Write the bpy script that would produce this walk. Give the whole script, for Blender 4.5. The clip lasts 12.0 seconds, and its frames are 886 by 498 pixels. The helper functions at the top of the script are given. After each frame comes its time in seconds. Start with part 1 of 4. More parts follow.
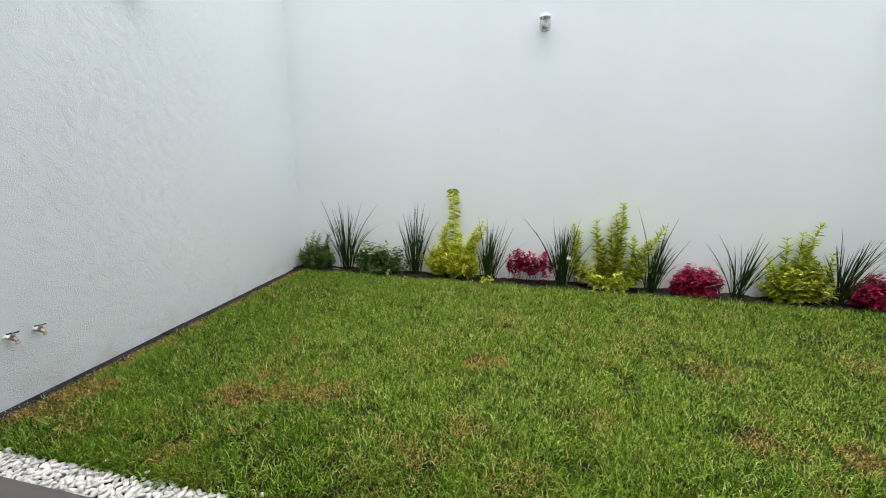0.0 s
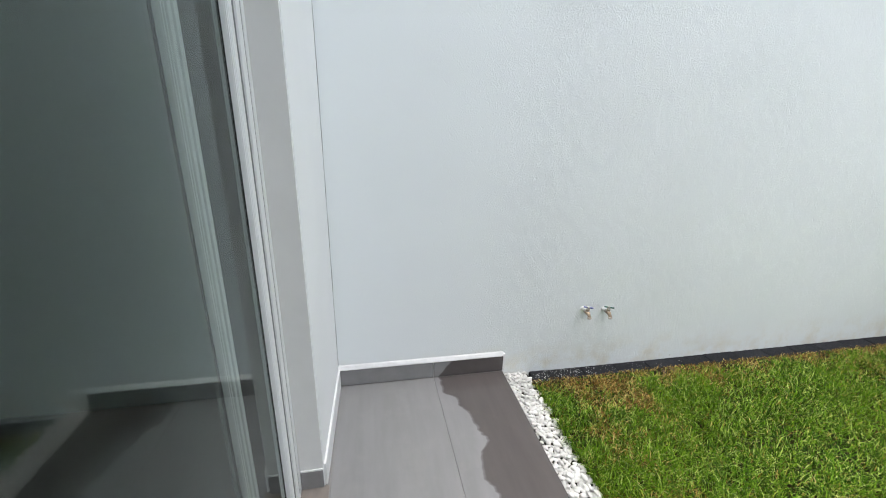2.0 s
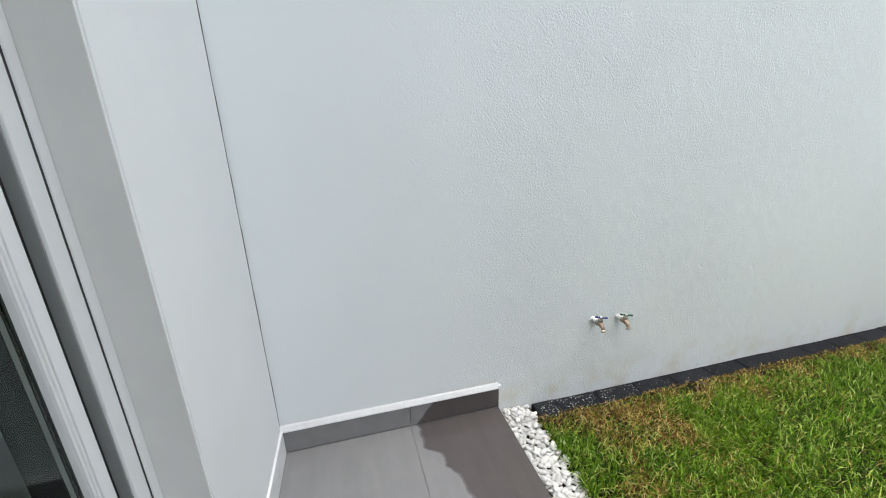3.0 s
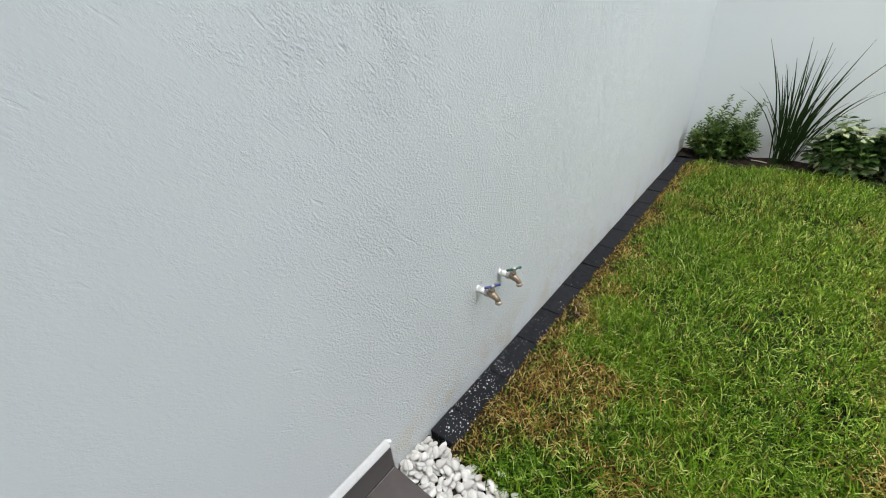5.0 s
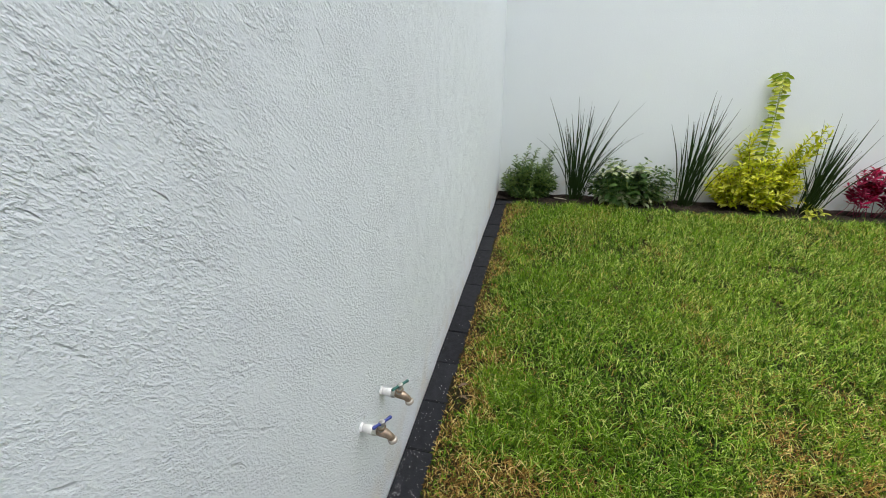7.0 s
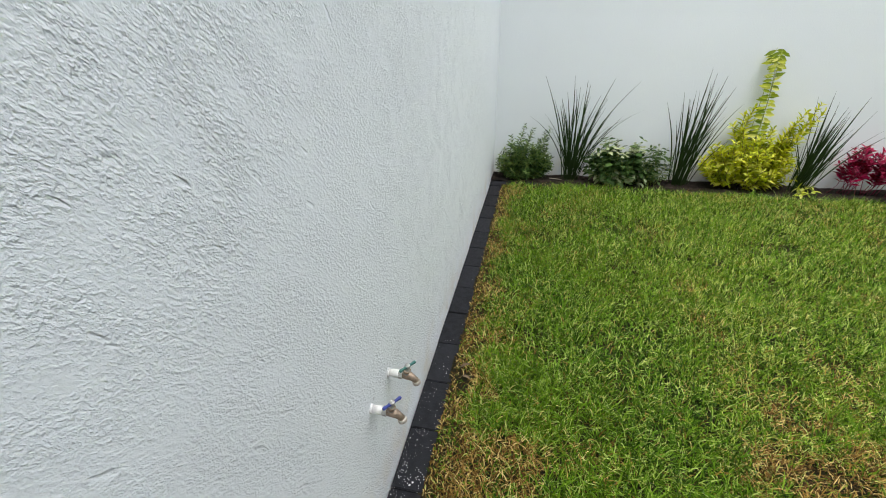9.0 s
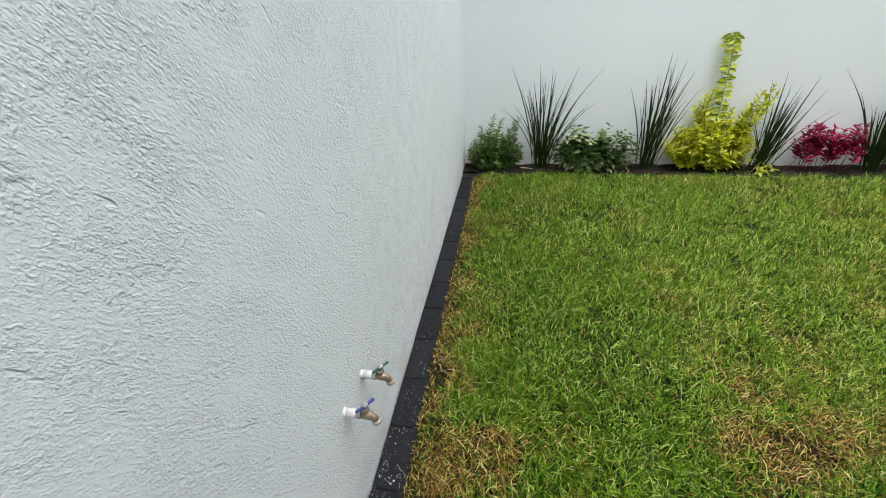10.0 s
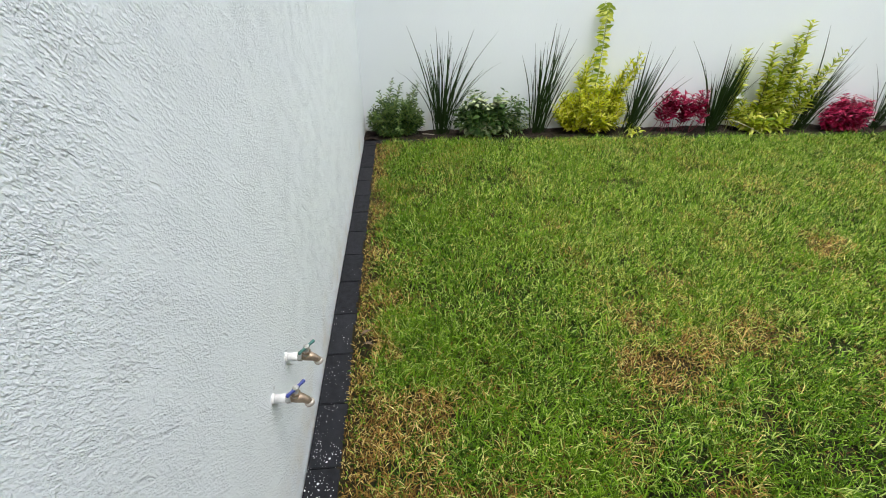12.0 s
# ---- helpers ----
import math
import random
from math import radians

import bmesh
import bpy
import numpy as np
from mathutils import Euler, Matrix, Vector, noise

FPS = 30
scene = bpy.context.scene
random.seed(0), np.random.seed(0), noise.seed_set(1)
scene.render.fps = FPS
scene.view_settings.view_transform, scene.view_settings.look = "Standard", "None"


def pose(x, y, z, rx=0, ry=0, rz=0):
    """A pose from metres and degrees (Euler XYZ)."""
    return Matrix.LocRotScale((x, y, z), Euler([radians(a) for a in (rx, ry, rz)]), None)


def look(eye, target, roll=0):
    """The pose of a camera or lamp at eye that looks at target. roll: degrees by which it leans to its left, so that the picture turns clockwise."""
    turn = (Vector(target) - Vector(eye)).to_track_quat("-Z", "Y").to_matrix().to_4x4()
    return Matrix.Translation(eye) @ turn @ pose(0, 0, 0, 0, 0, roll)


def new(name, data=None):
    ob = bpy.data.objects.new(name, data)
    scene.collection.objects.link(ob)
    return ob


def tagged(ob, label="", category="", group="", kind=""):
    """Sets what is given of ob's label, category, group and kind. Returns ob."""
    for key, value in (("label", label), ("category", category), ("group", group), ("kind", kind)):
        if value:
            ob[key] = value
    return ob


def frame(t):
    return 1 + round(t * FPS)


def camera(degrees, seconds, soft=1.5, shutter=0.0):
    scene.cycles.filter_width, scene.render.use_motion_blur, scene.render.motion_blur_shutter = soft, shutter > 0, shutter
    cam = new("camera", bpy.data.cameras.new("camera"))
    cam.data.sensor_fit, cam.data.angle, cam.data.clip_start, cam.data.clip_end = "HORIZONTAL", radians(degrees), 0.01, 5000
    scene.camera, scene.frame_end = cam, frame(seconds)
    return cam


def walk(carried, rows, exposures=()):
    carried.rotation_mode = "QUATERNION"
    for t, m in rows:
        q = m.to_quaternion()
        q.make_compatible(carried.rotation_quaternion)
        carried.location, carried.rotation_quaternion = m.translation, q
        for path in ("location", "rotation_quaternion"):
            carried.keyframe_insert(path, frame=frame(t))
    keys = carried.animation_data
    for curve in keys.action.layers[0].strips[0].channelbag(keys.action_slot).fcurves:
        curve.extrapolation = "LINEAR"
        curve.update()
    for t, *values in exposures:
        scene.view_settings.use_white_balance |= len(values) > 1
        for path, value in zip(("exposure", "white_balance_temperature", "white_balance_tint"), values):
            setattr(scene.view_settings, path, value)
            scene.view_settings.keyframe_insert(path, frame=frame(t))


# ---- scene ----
cam = camera(95.0, 12.0, soft=1.0)
PATH = [
    (0, (3.092, -4.894, 1.529), (2.668, -2.998, 1.053), 0.3),
    (0.5, (2.844, -4.863, 1.536), (1.79, -3.214, 1.126), 0.7),
    (1, (2.627, -4.692, 1.555), (0.952, -3.692, 1.116), 4.3),
    (1.5, (2.427, -4.638, 1.562), (0.576, -4.136, 0.995), 4.4),
    (2, (2.114, -4.584, 1.575), (0.256, -4.221, 0.928), 1.3),
    (2.5, (1.885, -4.52, 1.46), (0.013, -4.174, 0.845), -0.8),
    (3, (1.582, -4.428, 1.4), (-0.258, -3.957, 0.773), -2.0),
    (3.2, (1.483, -4.393, 1.381), (-0.314, -3.831, 0.707), -1.8),
    (4.8, (0.755, -4.245, 1.289), (-0.509, -3.074, 0.274), -5.3),
    (5, (0.697, -4.2, 1.291), (-0.445, -2.929, 0.252), -5.0),
    (5.5, (0.565, -4.114, 1.299), (-0.257, -2.608, 0.272), -3.6),
    (6, (0.489, -4.027, 1.321), (-0.135, -2.389, 0.359), -2.7),
    (6.5, (0.447, -3.938, 1.335), (-0.047, -2.223, 0.431), -2.1),
    (8.5, (0.374, -3.948, 1.333), (-0.026, -2.245, 0.365), -1.0),
    (9, (0.375, -3.947, 1.336), (-0.018, -2.256, 0.344), -1.4),
    (9.5, (0.393, -3.927, 1.34), (0.038, -2.24, 0.326), -2.0),
    (10, (0.413, -3.928, 1.345), (0.118, -2.237, 0.317), -2.9),
    (10.5, (0.381, -3.925, 1.326), (0.188, -2.293, 0.186), -3.0),
    (11, (0.372, -3.915, 1.321), (0.535, -2.32, 0.127), 1.6),
    (11.5, (0.355, -3.92, 1.328), (0.536, -2.297, 0.173), 1.9),
    (12, (0.358, -3.921, 1.327), (0.533, -2.298, 0.171), 1.4),
]
EXPOSURES = [(0.0, 1.27, 6500, 10), (0.5, 1.19, 6500, 10), (1.0, 1.20, 6500, 10), (1.5, 1.42, 6500, 10), (2.0, 1.52, 6500, 10), (2.5, 1.57, 6500, 10), (3.0, 1.45, 6500, 10), (5.0, 1.38, 6500, 10), (9.5, 1.39, 6500, 10), (10.5, 1.42, 6500, 10), (11.0, 1.62, 6500, 10), (12.0, 1.60, 6500, 10)]
walk(cam, [(t, look(eye, target, roll)) for t, eye, target, roll in PATH], EXPOSURES)

# ---- world, sun, exposure ----
world = bpy.data.worlds.new("overcast_sky")
scene.world = world
world.use_nodes = True
wn, wl = world.node_tree.nodes, world.node_tree.links
wn.clear()
sky = wn.new("ShaderNodeTexSky")
sky.sky_type = "NISHITA"
sky.sun_disc = False
SUN_UP, SUN_TURN = 84.0, 150.0
sky.sun_elevation, sky.sun_rotation = radians(SUN_UP), radians(SUN_TURN)
sky.air_density, sky.dust_density, sky.ozone_density = 1.0, 4.0, 1.0
pale = wn.new("ShaderNodeHueSaturation")
pale.inputs["Saturation"].default_value = 0.5
wb = wn.new("ShaderNodeBackground")
wb.inputs["Strength"].default_value = 0.15
wo = wn.new("ShaderNodeOutputWorld")
wl.new(sky.outputs[0], pale.inputs["Color"])
wl.new(pale.outputs[0], wb.inputs["Color"])
wl.new(wb.outputs[0], wo.inputs["Surface"])
sun = new("sun", bpy.data.lights.new("sun", "SUN"))
sun.data.energy, sun.data.angle, sun.data.color = 1.0, radians(70), (1.0, 0.99, 0.97)
az = radians(SUN_TURN)
sun.matrix_world = look((0, 0, 0), (-math.sin(az) * math.cos(radians(SUN_UP)), -math.cos(az) * math.cos(radians(SUN_UP)), -math.sin(radians(SUN_UP))))


# ---- materials ----
class Mat:
    """A node material under construction, with short ways to add and link nodes."""

    def __init__(self, name, rough=0.6, metal=0.0, spec=0.5):
        self.m = bpy.data.materials.new(name)
        self.m.use_nodes = True
        self.t = self.m.node_tree
        self.p = self.t.nodes["Principled BSDF"]
        self.p.inputs["Roughness"].default_value = rough
        self.p.inputs["Metallic"].default_value = metal
        self.p.inputs["Specular IOR Level"].default_value = spec

    def node(self, kind, **sets):
        n = self.t.nodes.new(kind)
        for k, v in sets.items():
            if k in n.inputs:
                n.inputs[k].default_value = v
        return n

    def link(self, a, b):
        self.t.links.new(a, b)
        return self

    def place(self):
        return self.t.nodes.new("ShaderNodeNewGeometry").outputs["Position"]

    def mapped(self, scale=(1, 1, 1), turn=(0, 0, 0), src=None):
        mp = self.t.nodes.new("ShaderNodeMapping")
        mp.inputs["Scale"].default_value = scale
        mp.inputs["Rotation"].default_value = [radians(a) for a in turn]
        self.link(src or self.place(), mp.inputs["Vector"])
        return mp.outputs[0]

    def noise(self, scale, detail=3.0, rough=0.55, vec=None, distort=0.0):
        n = self.node("ShaderNodeTexNoise", Scale=scale, Detail=detail, Roughness=rough, Distortion=distort)
        self.link(vec or self.place(), n.inputs["Vector"])
        return n.outputs["Fac"]

    def cells(self, scale, vec=None, feature="F1", out="Distance"):
        n = self.node("ShaderNodeTexVoronoi", Scale=scale)
        n.feature = feature
        self.link(vec or self.place(), n.inputs["Vector"])
        return n.outputs[out]

    def ramp(self, src, *stops):
        r = self.t.nodes.new("ShaderNodeValToRGB")
        el = r.color_ramp.elements
        while len(el) < len(stops):
            el.new(0.5)
        for e, (pos, c) in zip(el, stops):
            e.position = pos
            e.color = (c, c, c, 1) if isinstance(c, (int, float)) else (*c, 1)
        self.link(src, r.inputs[0])
        return r.outputs[0]

    def math(self, op, a, b=0.0, c=0.0):
        n = self.t.nodes.new("ShaderNodeMath")
        n.operation = op
        for i, v in enumerate((a, b, c)):
            if isinstance(v, (int, float)):
                n.inputs[i].default_value = v
            else:
                self.link(v, n.inputs[i])
        return n.outputs[0]

    def mix(self, fac, a, b, mode="MIX"):
        n = self.t.nodes.new("ShaderNodeMix")
        n.data_type, n.blend_type = "RGBA", mode
        for s, v in ((n.inputs[0], fac), (n.inputs[6], a), (n.inputs[7], b)):
            if isinstance(v, (int, float)):
                s.default_value = v
            elif isinstance(v, tuple):
                s.default_value = (*v, 1)
            else:
                self.link(v, s)
        return n.outputs[2]

    def xyz(self, src=None):
        s = self.t.nodes.new("ShaderNodeSeparateXYZ")
        self.link(src or self.place(), s.inputs[0])
        return s.outputs

    def colour(self, c):
        if isinstance(c, tuple):
            self.p.inputs["Base Color"].default_value = (*c, 1)
        else:
            self.link(c, self.p.inputs["Base Color"])
        return self

    def rough(self, r):
        self.link(r, self.p.inputs["Roughness"])
        return self

    def bump(self, height, strength=0.5, distance=0.01):
        b = self.node("ShaderNodeBump", Strength=strength, Distance=distance)
        self.link(height, b.inputs["Height"])
        self.link(b.outputs[0], self.p.inputs["Normal"])
        return self

    def random(self, island=False):
        n = self.t.nodes.new("ShaderNodeNewGeometry" if island else "ShaderNodeObjectInfo")
        return n.outputs["Random Per Island" if island else "Random"]


def stucco(name, relief, base=(0.785, 0.822, 0.826)):
    k = Mat(name, rough=0.75, spec=0.3)
    slant = k.mapped((1, 1, 1), (52, 0, 0))
    # dragged ridges a finger long, with sand grains between them
    ridges = k.ramp(k.noise(1.0, 3.0, 0.6, k.mapped((142, 80, 154), src=slant), 0.15), (0.40, 0.0), (0.70, 1.0))
    grains = k.ramp(k.noise(1.0, 1.5, 0.5, k.mapped((330, 250, 350), src=slant)), (0.45, 0.0), (0.70, 1.0))
    gouges = k.ramp(k.noise(1.0, 2.0, 0.5, k.mapped((46, 15, 52), src=slant)), (0.67, 0.0), (0.73, 1.0))
    knobs = k.ramp(k.noise(48, 3.0, 0.6), (0.64, 0.0), (0.72, 1.0))
    # patches a hand wide where the trowel left more or less of it
    patchy = k.ramp(k.noise(1.0, 4.0, 0.65, k.mapped((15, 8, 16), src=slant)), (0.36, 0.26), (0.60, 1.0))
    where = k.ramp(k.noise(2.6, 3.0, 0.55), (0.32, 0.72), (0.66, 1.0))
    # the plaster was floated smoother towards the house and towards the far corner
    y = k.xyz()[1]
    where = k.math("MULTIPLY", where, k.ramp(k.math("ADD", y, 4.5), (0.10, 0.06), (0.50, 0.22), (0.95, 1.0)))
    where = k.math("MULTIPLY", where, k.ramp(k.math("DIVIDE", y, -3.0), (0.15, 0.32), (0.95, 1.0)))
    h = k.math("ADD", k.math("MULTIPLY", ridges, 0.85), k.math("MULTIPLY", grains, 0.36))
    h = k.math("ADD", k.math("MULTIPLY", h, patchy), k.math("MULTIPLY", knobs, 0.5))
    h = k.math("MULTIPLY", k.math("SUBTRACT", h, k.math("MULTIPLY", gouges, 0.8)), where)
    h = k.math("ADD", h, k.math("MULTIPLY", k.noise(1.3, 1.0), 0.6))
    h = k.math("ADD", h, k.math("MULTIPLY", k.noise(7.0, 2.0), 0.08))
    k.bump(h, 1.0, relief)
    z = k.xyz()[2]
    low = k.math("SUBTRACT", 1.0, k.math("DIVIDE", z, 0.2))
    splash = k.math("MULTIPLY", k.ramp(low, (0.0, 0.0), (1.0, 1.0)), k.ramp(k.noise(5.0, 4.0, 0.6), (0.46, 0.0), (0.75, 1.0)))
    tone = k.mix(k.ramp(k.noise(0.9, 3.0), (0.35, 0.0), (0.7, 1.0)), base, tuple(c * 0.955 for c in base))
    tone = k.mix(k.math("MULTIPLY", splash, 0.6), tone, (0.60, 0.51, 0.32))
    specks = k.ramp(k.cells(2.6), (0.0, 1.0), (0.022, 0.0))
    tone = k.mix(k.math("MULTIPLY", specks, 0.55), tone, (0.25, 0.22, 0.19))
    return k.colour(tone).m


M_STUCCO = stucco("white_stucco", 0.0034)
M_STUCCO_FINE = stucco("white_stucco_fine", 0.0024)


def smooth_paint():
    k = Mat("white_smooth_paint", rough=0.6, spec=0.35)
    k.bump(k.noise(55, 3.0), 0.12, 0.004)
    return k.colour(k.mix(k.ramp(k.noise(1.4, 4.0), (0.35, 0.0), (0.7, 1.0)), (0.83, 0.84, 0.84), (0.79, 0.80, 0.80))).m


M_PAINT = smooth_paint()


def interior_paint():
    k = Mat("interior_paint", rough=0.7)
    return k.colour(k.mix(k.noise(1.0), (0.6, 0.6, 0.59), (0.54, 0.54, 0.53))).m


M_INSIDE = interior_paint()


def wet_mask(k):
    """Rain has wetted the outer part of the patio, up to a wavy line."""
    x, y, z = k.xyz()
    wave = k.noise(5.0, 3.0, 0.5, k.mapped((1, 0.35, 0.35)), 0.6)
    edge = k.math("ADD", y, k.math("MULTIPLY", k.math("SUBTRACT", wave, 0.5), 0.20))
    # it creeps further in along the garden wall, less so up the skirting
    edge = k.math("ADD", edge, k.math("MULTIPLY", k.math("MAXIMUM", k.math("SUBTRACT", 0.34, x), 0.0), 0.45))
    edge = k.math("SUBTRACT", edge, k.math("MULTIPLY", k.math("MAXIMUM", z, 0.0), 1.1))
    return k.ramp(k.math("ADD", k.math("MULTIPLY", k.math("ADD", edge, 4.07), 22.0), 0.5), (0.3, 0.0), (0.7, 1.0))


def porcelain():
    k = Mat("grey_porcelain_tile", rough=0.42, spec=0.5)
    streak = k.noise(1.0, 4.0, 0.6, k.mapped((2.2, 14, 14)))
    c = k.mix(k.ramp(streak, (0.3, 0.0), (0.7, 1.0)), (0.195, 0.190, 0.192), (0.23, 0.226, 0.228))
    c = k.mix(k.math("MULTIPLY", k.random(), 0.25), c, (0.25, 0.243, 0.24))
    dust = k.ramp(k.noise(6.0, 5.0, 0.65), (0.5, 0.0), (0.78, 1.0))
    c = k.mix(k.math("MULTIPLY", dust, 0.3), c, (0.31, 0.295, 0.28))
    w = wet_mask(k)
    k.colour(k.mix(w, c, k.mix(1.0, c, (0.42, 0.375, 0.355), "MULTIPLY")))
    k.rough(k.math("ADD", k.math("MULTIPLY", k.math("SUBTRACT", 1.0, w), 0.24), k.math("MULTIPLY", k.noise(9, 3.0), 0.18)))
    return k.bump(k.noise(160, 2.0), 0.05, 0.002).m


M_TILE = porcelain()


def plain(name, c, rough=0.6, metal=0.0, var=0.12, scale=20, bump=0.15, depth=0.003):
    k = Mat(name, rough=rough, metal=metal)
    dark = tuple(v * (1 - var) for v in c)
    k.colour(k.mix(k.ramp(k.noise(scale, 4.0, 0.6), (0.3, 0.0), (0.7, 1.0)), c, dark))
    if bump:
        k.bump(k.noise(scale * 6, 3.0), bump, depth)
    return k.m


M_CRACK = plain("dark_joint", (0.17, 0.165, 0.16), 0.9, var=0.2)
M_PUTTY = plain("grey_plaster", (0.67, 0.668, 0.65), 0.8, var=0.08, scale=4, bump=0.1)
M_GROUT = plain("tile_grout", (0.25, 0.24, 0.235), 0.9)
M_MORTAR = plain("white_mortar_cap", (0.78, 0.78, 0.77), 0.8, bump=0.4)
M_BEIGE = plain("threshold_stone", (0.25, 0.215, 0.19), 0.5, var=0.25, scale=9)
M_ALU = plain("white_aluminium", (0.78, 0.79, 0.79), 0.32, var=0.03, bump=0)
# darker copy of the white aluminium, with recess shade put into its colour
M_ALU_SHADE = plain("aluminium_painted_shade", (0.30, 0.31, 0.31), 0.4, var=0.1, bump=0)
# black of the pane gaskets, also used as painted shade in the jamb's gaps
M_GASKET_AND_SHADE = plain("black_gasket_and_gap_shade", (0.012, 0.012, 0.013), 0.5, bump=0)
M_GROUND = plain("ground_earth", (0.11, 0.085, 0.06), 0.95, var=0.4, scale=3, bump=0.6, depth=0.02)


def glass(name, tint, ior):
    m = bpy.data.materials.new(name)
    m.use_nodes = True
    t = m.node_tree
    t.nodes.remove(t.nodes["Principled BSDF"])
    g = t.nodes.new("ShaderNodeBsdfGlass")
    g.inputs["Color"].default_value = (*tint, 1)
    g.inputs["IOR"].default_value = ior
    g.inputs["Roughness"].default_value = 0.0
    t.links.new(g.outputs[0], t.nodes["Material Output"].inputs["Surface"])
    return m


M_GLASS = glass("tinted_glass", (0.79, 0.83, 0.815), 1.33)


M_CLEAR = glass("clear_lamp_glass", (0.93, 0.94, 0.94), 1.35)


def soil():
    k = Mat("dark_garden_soil", rough=0.95, spec=0.2)
    c = k.mix(k.ramp(k.noise(26, 5.0, 0.65), (0.35, 0.0), (0.68, 1.0)), (0.010, 0.007, 0.005), (0.036, 0.025, 0.018))
    chips = k.ramp(k.cells(70), (0.0, 1.0), (0.16, 0.0))
    k.colour(k.mix(k.math("MULTIPLY", chips, 0.4), c, (0.16, 0.11, 0.075)))
    return k.bump(k.noise(60, 5.0, 0.7), 1.0, 0.02).m


M_SOIL = soil()


def thatch():
    k = Mat("lawn_soil_and_thatch", rough=0.95, spec=0.2)
    c = k.mix(k.ramp(k.noise(85, 4.0, 0.7), (0.36, 0.0), (0.66, 1.0)), (0.007, 0.006, 0.003), (0.045, 0.032, 0.012))
    c = k.mix(k.ramp(k.noise(2.4, 3.0), (0.4, 0.0), (0.65, 1.0)), c, (0.012, 0.014, 0.004))
    k.colour(c)
    return k.bump(k.noise(120, 4.0, 0.7), 1.0, 0.015).m


M_THATCH = thatch()


def paver():
    k = Mat("black_concrete_paver", rough=0.85, spec=0.2)
    c = k.mix(k.ramp(k.noise(30, 5.0, 0.65), (0.3, 0.0), (0.75, 1.0)), (0.006, 0.0065, 0.008), (0.017, 0.018, 0.022))
    c = k.mix(k.math("MULTIPLY", k.random(), 0.3), c, (0.026, 0.028, 0.033))
    y = k.xyz()[1]
    near = k.ramp(k.math("DIVIDE", k.math("ADD", k.math("MULTIPLY", y, -1.0), -2.1), 1.3), (0.0, 0.12), (1.0, 1.0))
    d = k.math("MINIMUM", k.cells(120), k.math("MULTIPLY", k.cells(46), 1.25))
    cut = k.math("MULTIPLY", near, k.math("MULTIPLY", k.ramp(k.noise(17, 3.0), (0.28, 0.0), (0.60, 1.0)), 0.24))
    c = k.mix(k.math("LESS_THAN", d, cut), c, (0.62, 0.63, 0.63))
    k.colour(c)
    return k.bump(k.noise(150, 4.0, 0.7), 0.6, 0.004).m


M_PAVER = paver()


def pebble():
    k = Mat("white_marble_pebble", rough=0.55, spec=0.45)
    c = k.mix(k.random(), (0.70, 0.69, 0.66), (0.52, 0.51, 0.485))
    c = k.mix(k.math("MULTIPLY", k.ramp(k.noise(70, 4.0), (0.5, 0.0), (0.8, 1.0)), 0.45), c, (0.42, 0.38, 0.32))
    return k.colour(c).bump(k.noise(110, 3.0), 0.25, 0.003).m


M_PEBBLE = pebble()


def leafy(name, stops, rough=0.45, through_light=0.25, patch=0.0, patch_colour=(0.2, 0.2, 0.05), gloss=0.3):
    """Foliage: each leaf its own shade, and some light shines through."""
    k = Mat(name, rough=rough, spec=gloss)
    c = k.ramp(k.random(True), *stops)
    if patch:
        c = k.mix(k.math("MULTIPLY", k.ramp(k.noise(1.5, 3.0, 0.6), (0.42, 0.0), (0.66, 1.0)), patch), c, patch_colour)
    k.colour(c)
    tr = k.t.nodes.new("ShaderNodeBsdfTranslucent")
    mx = k.t.nodes.new("ShaderNodeMixShader")
    mx.inputs[0].default_value = through_light
    k.link(c, tr.inputs["Color"])
    k.link(k.p.outputs[0], mx.inputs[1])
    k.link(tr.outputs[0], mx.inputs[2])
    k.link(mx.outputs[0], k.t.nodes["Material Output"].inputs["Surface"])
    return k.m


M_GRASS = leafy("lawn_grass_blade", ((0.0, (0.004, 0.016, 0.001)), (0.30, (0.027, 0.072, 0.004)), (0.60, (0.080, 0.180, 0.008)), (0.85, (0.180, 0.312, 0.022)), (1.0, (0.46, 0.54, 0.17))), 0.45, 0.12, 0.30, (0.122, 0.210, 0.006), 0.07)
M_FADED = leafy("faded_grass_blade", ((0.0, (0.14, 0.22, 0.012)), (0.5, (0.33, 0.41, 0.048)), (1.0, (0.66, 0.68, 0.24))), 0.5, 0.2, gloss=0.06)
M_STRAW = leafy("dry_grass_blade", ((0.0, (0.045, 0.020, 0.005)), (0.4, (0.155, 0.086, 0.018)), (0.75, (0.34, 0.220, 0.050)), (1.0, (0.62, 0.50, 0.21))), 0.6, 0.15, gloss=0.12)
M_STRAP = leafy("strap_leaf", ((0.0, (0.008, 0.018, 0.005)), (0.6, (0.022, 0.044, 0.011)), (0.92, (0.070, 0.110, 0.028)), (1.0, (0.17, 0.21, 0.08))), 0.42, 0.12, gloss=0.2)
M_YELLOW = leafy("golden_leaf", ((0.0, (0.20, 0.28, 0.010)), (0.3, (0.44, 0.49, 0.012)), (0.75, (0.66, 0.66, 0.024)), (1.0, (0.80, 0.79, 0.16))), 0.42, 0.42)
M_LIME = leafy("lime_leaf", ((0.0, (0.11, 0.19, 0.010)), (0.4, (0.36, 0.43, 0.018)), (0.85, (0.64, 0.66, 0.08)), (1.0, (0.78, 0.77, 0.24))), 0.42, 0.36)
M_PINK = leafy("magenta_leaf", ((0.0, (0.050, 0.002, 0.010)), (0.4, (0.24, 0.004, 0.034)), (0.8, (0.42, 0.008, 0.066)), (1.0, (0.60, 0.07, 0.18))), 0.4, 0.32, gloss=0.22)
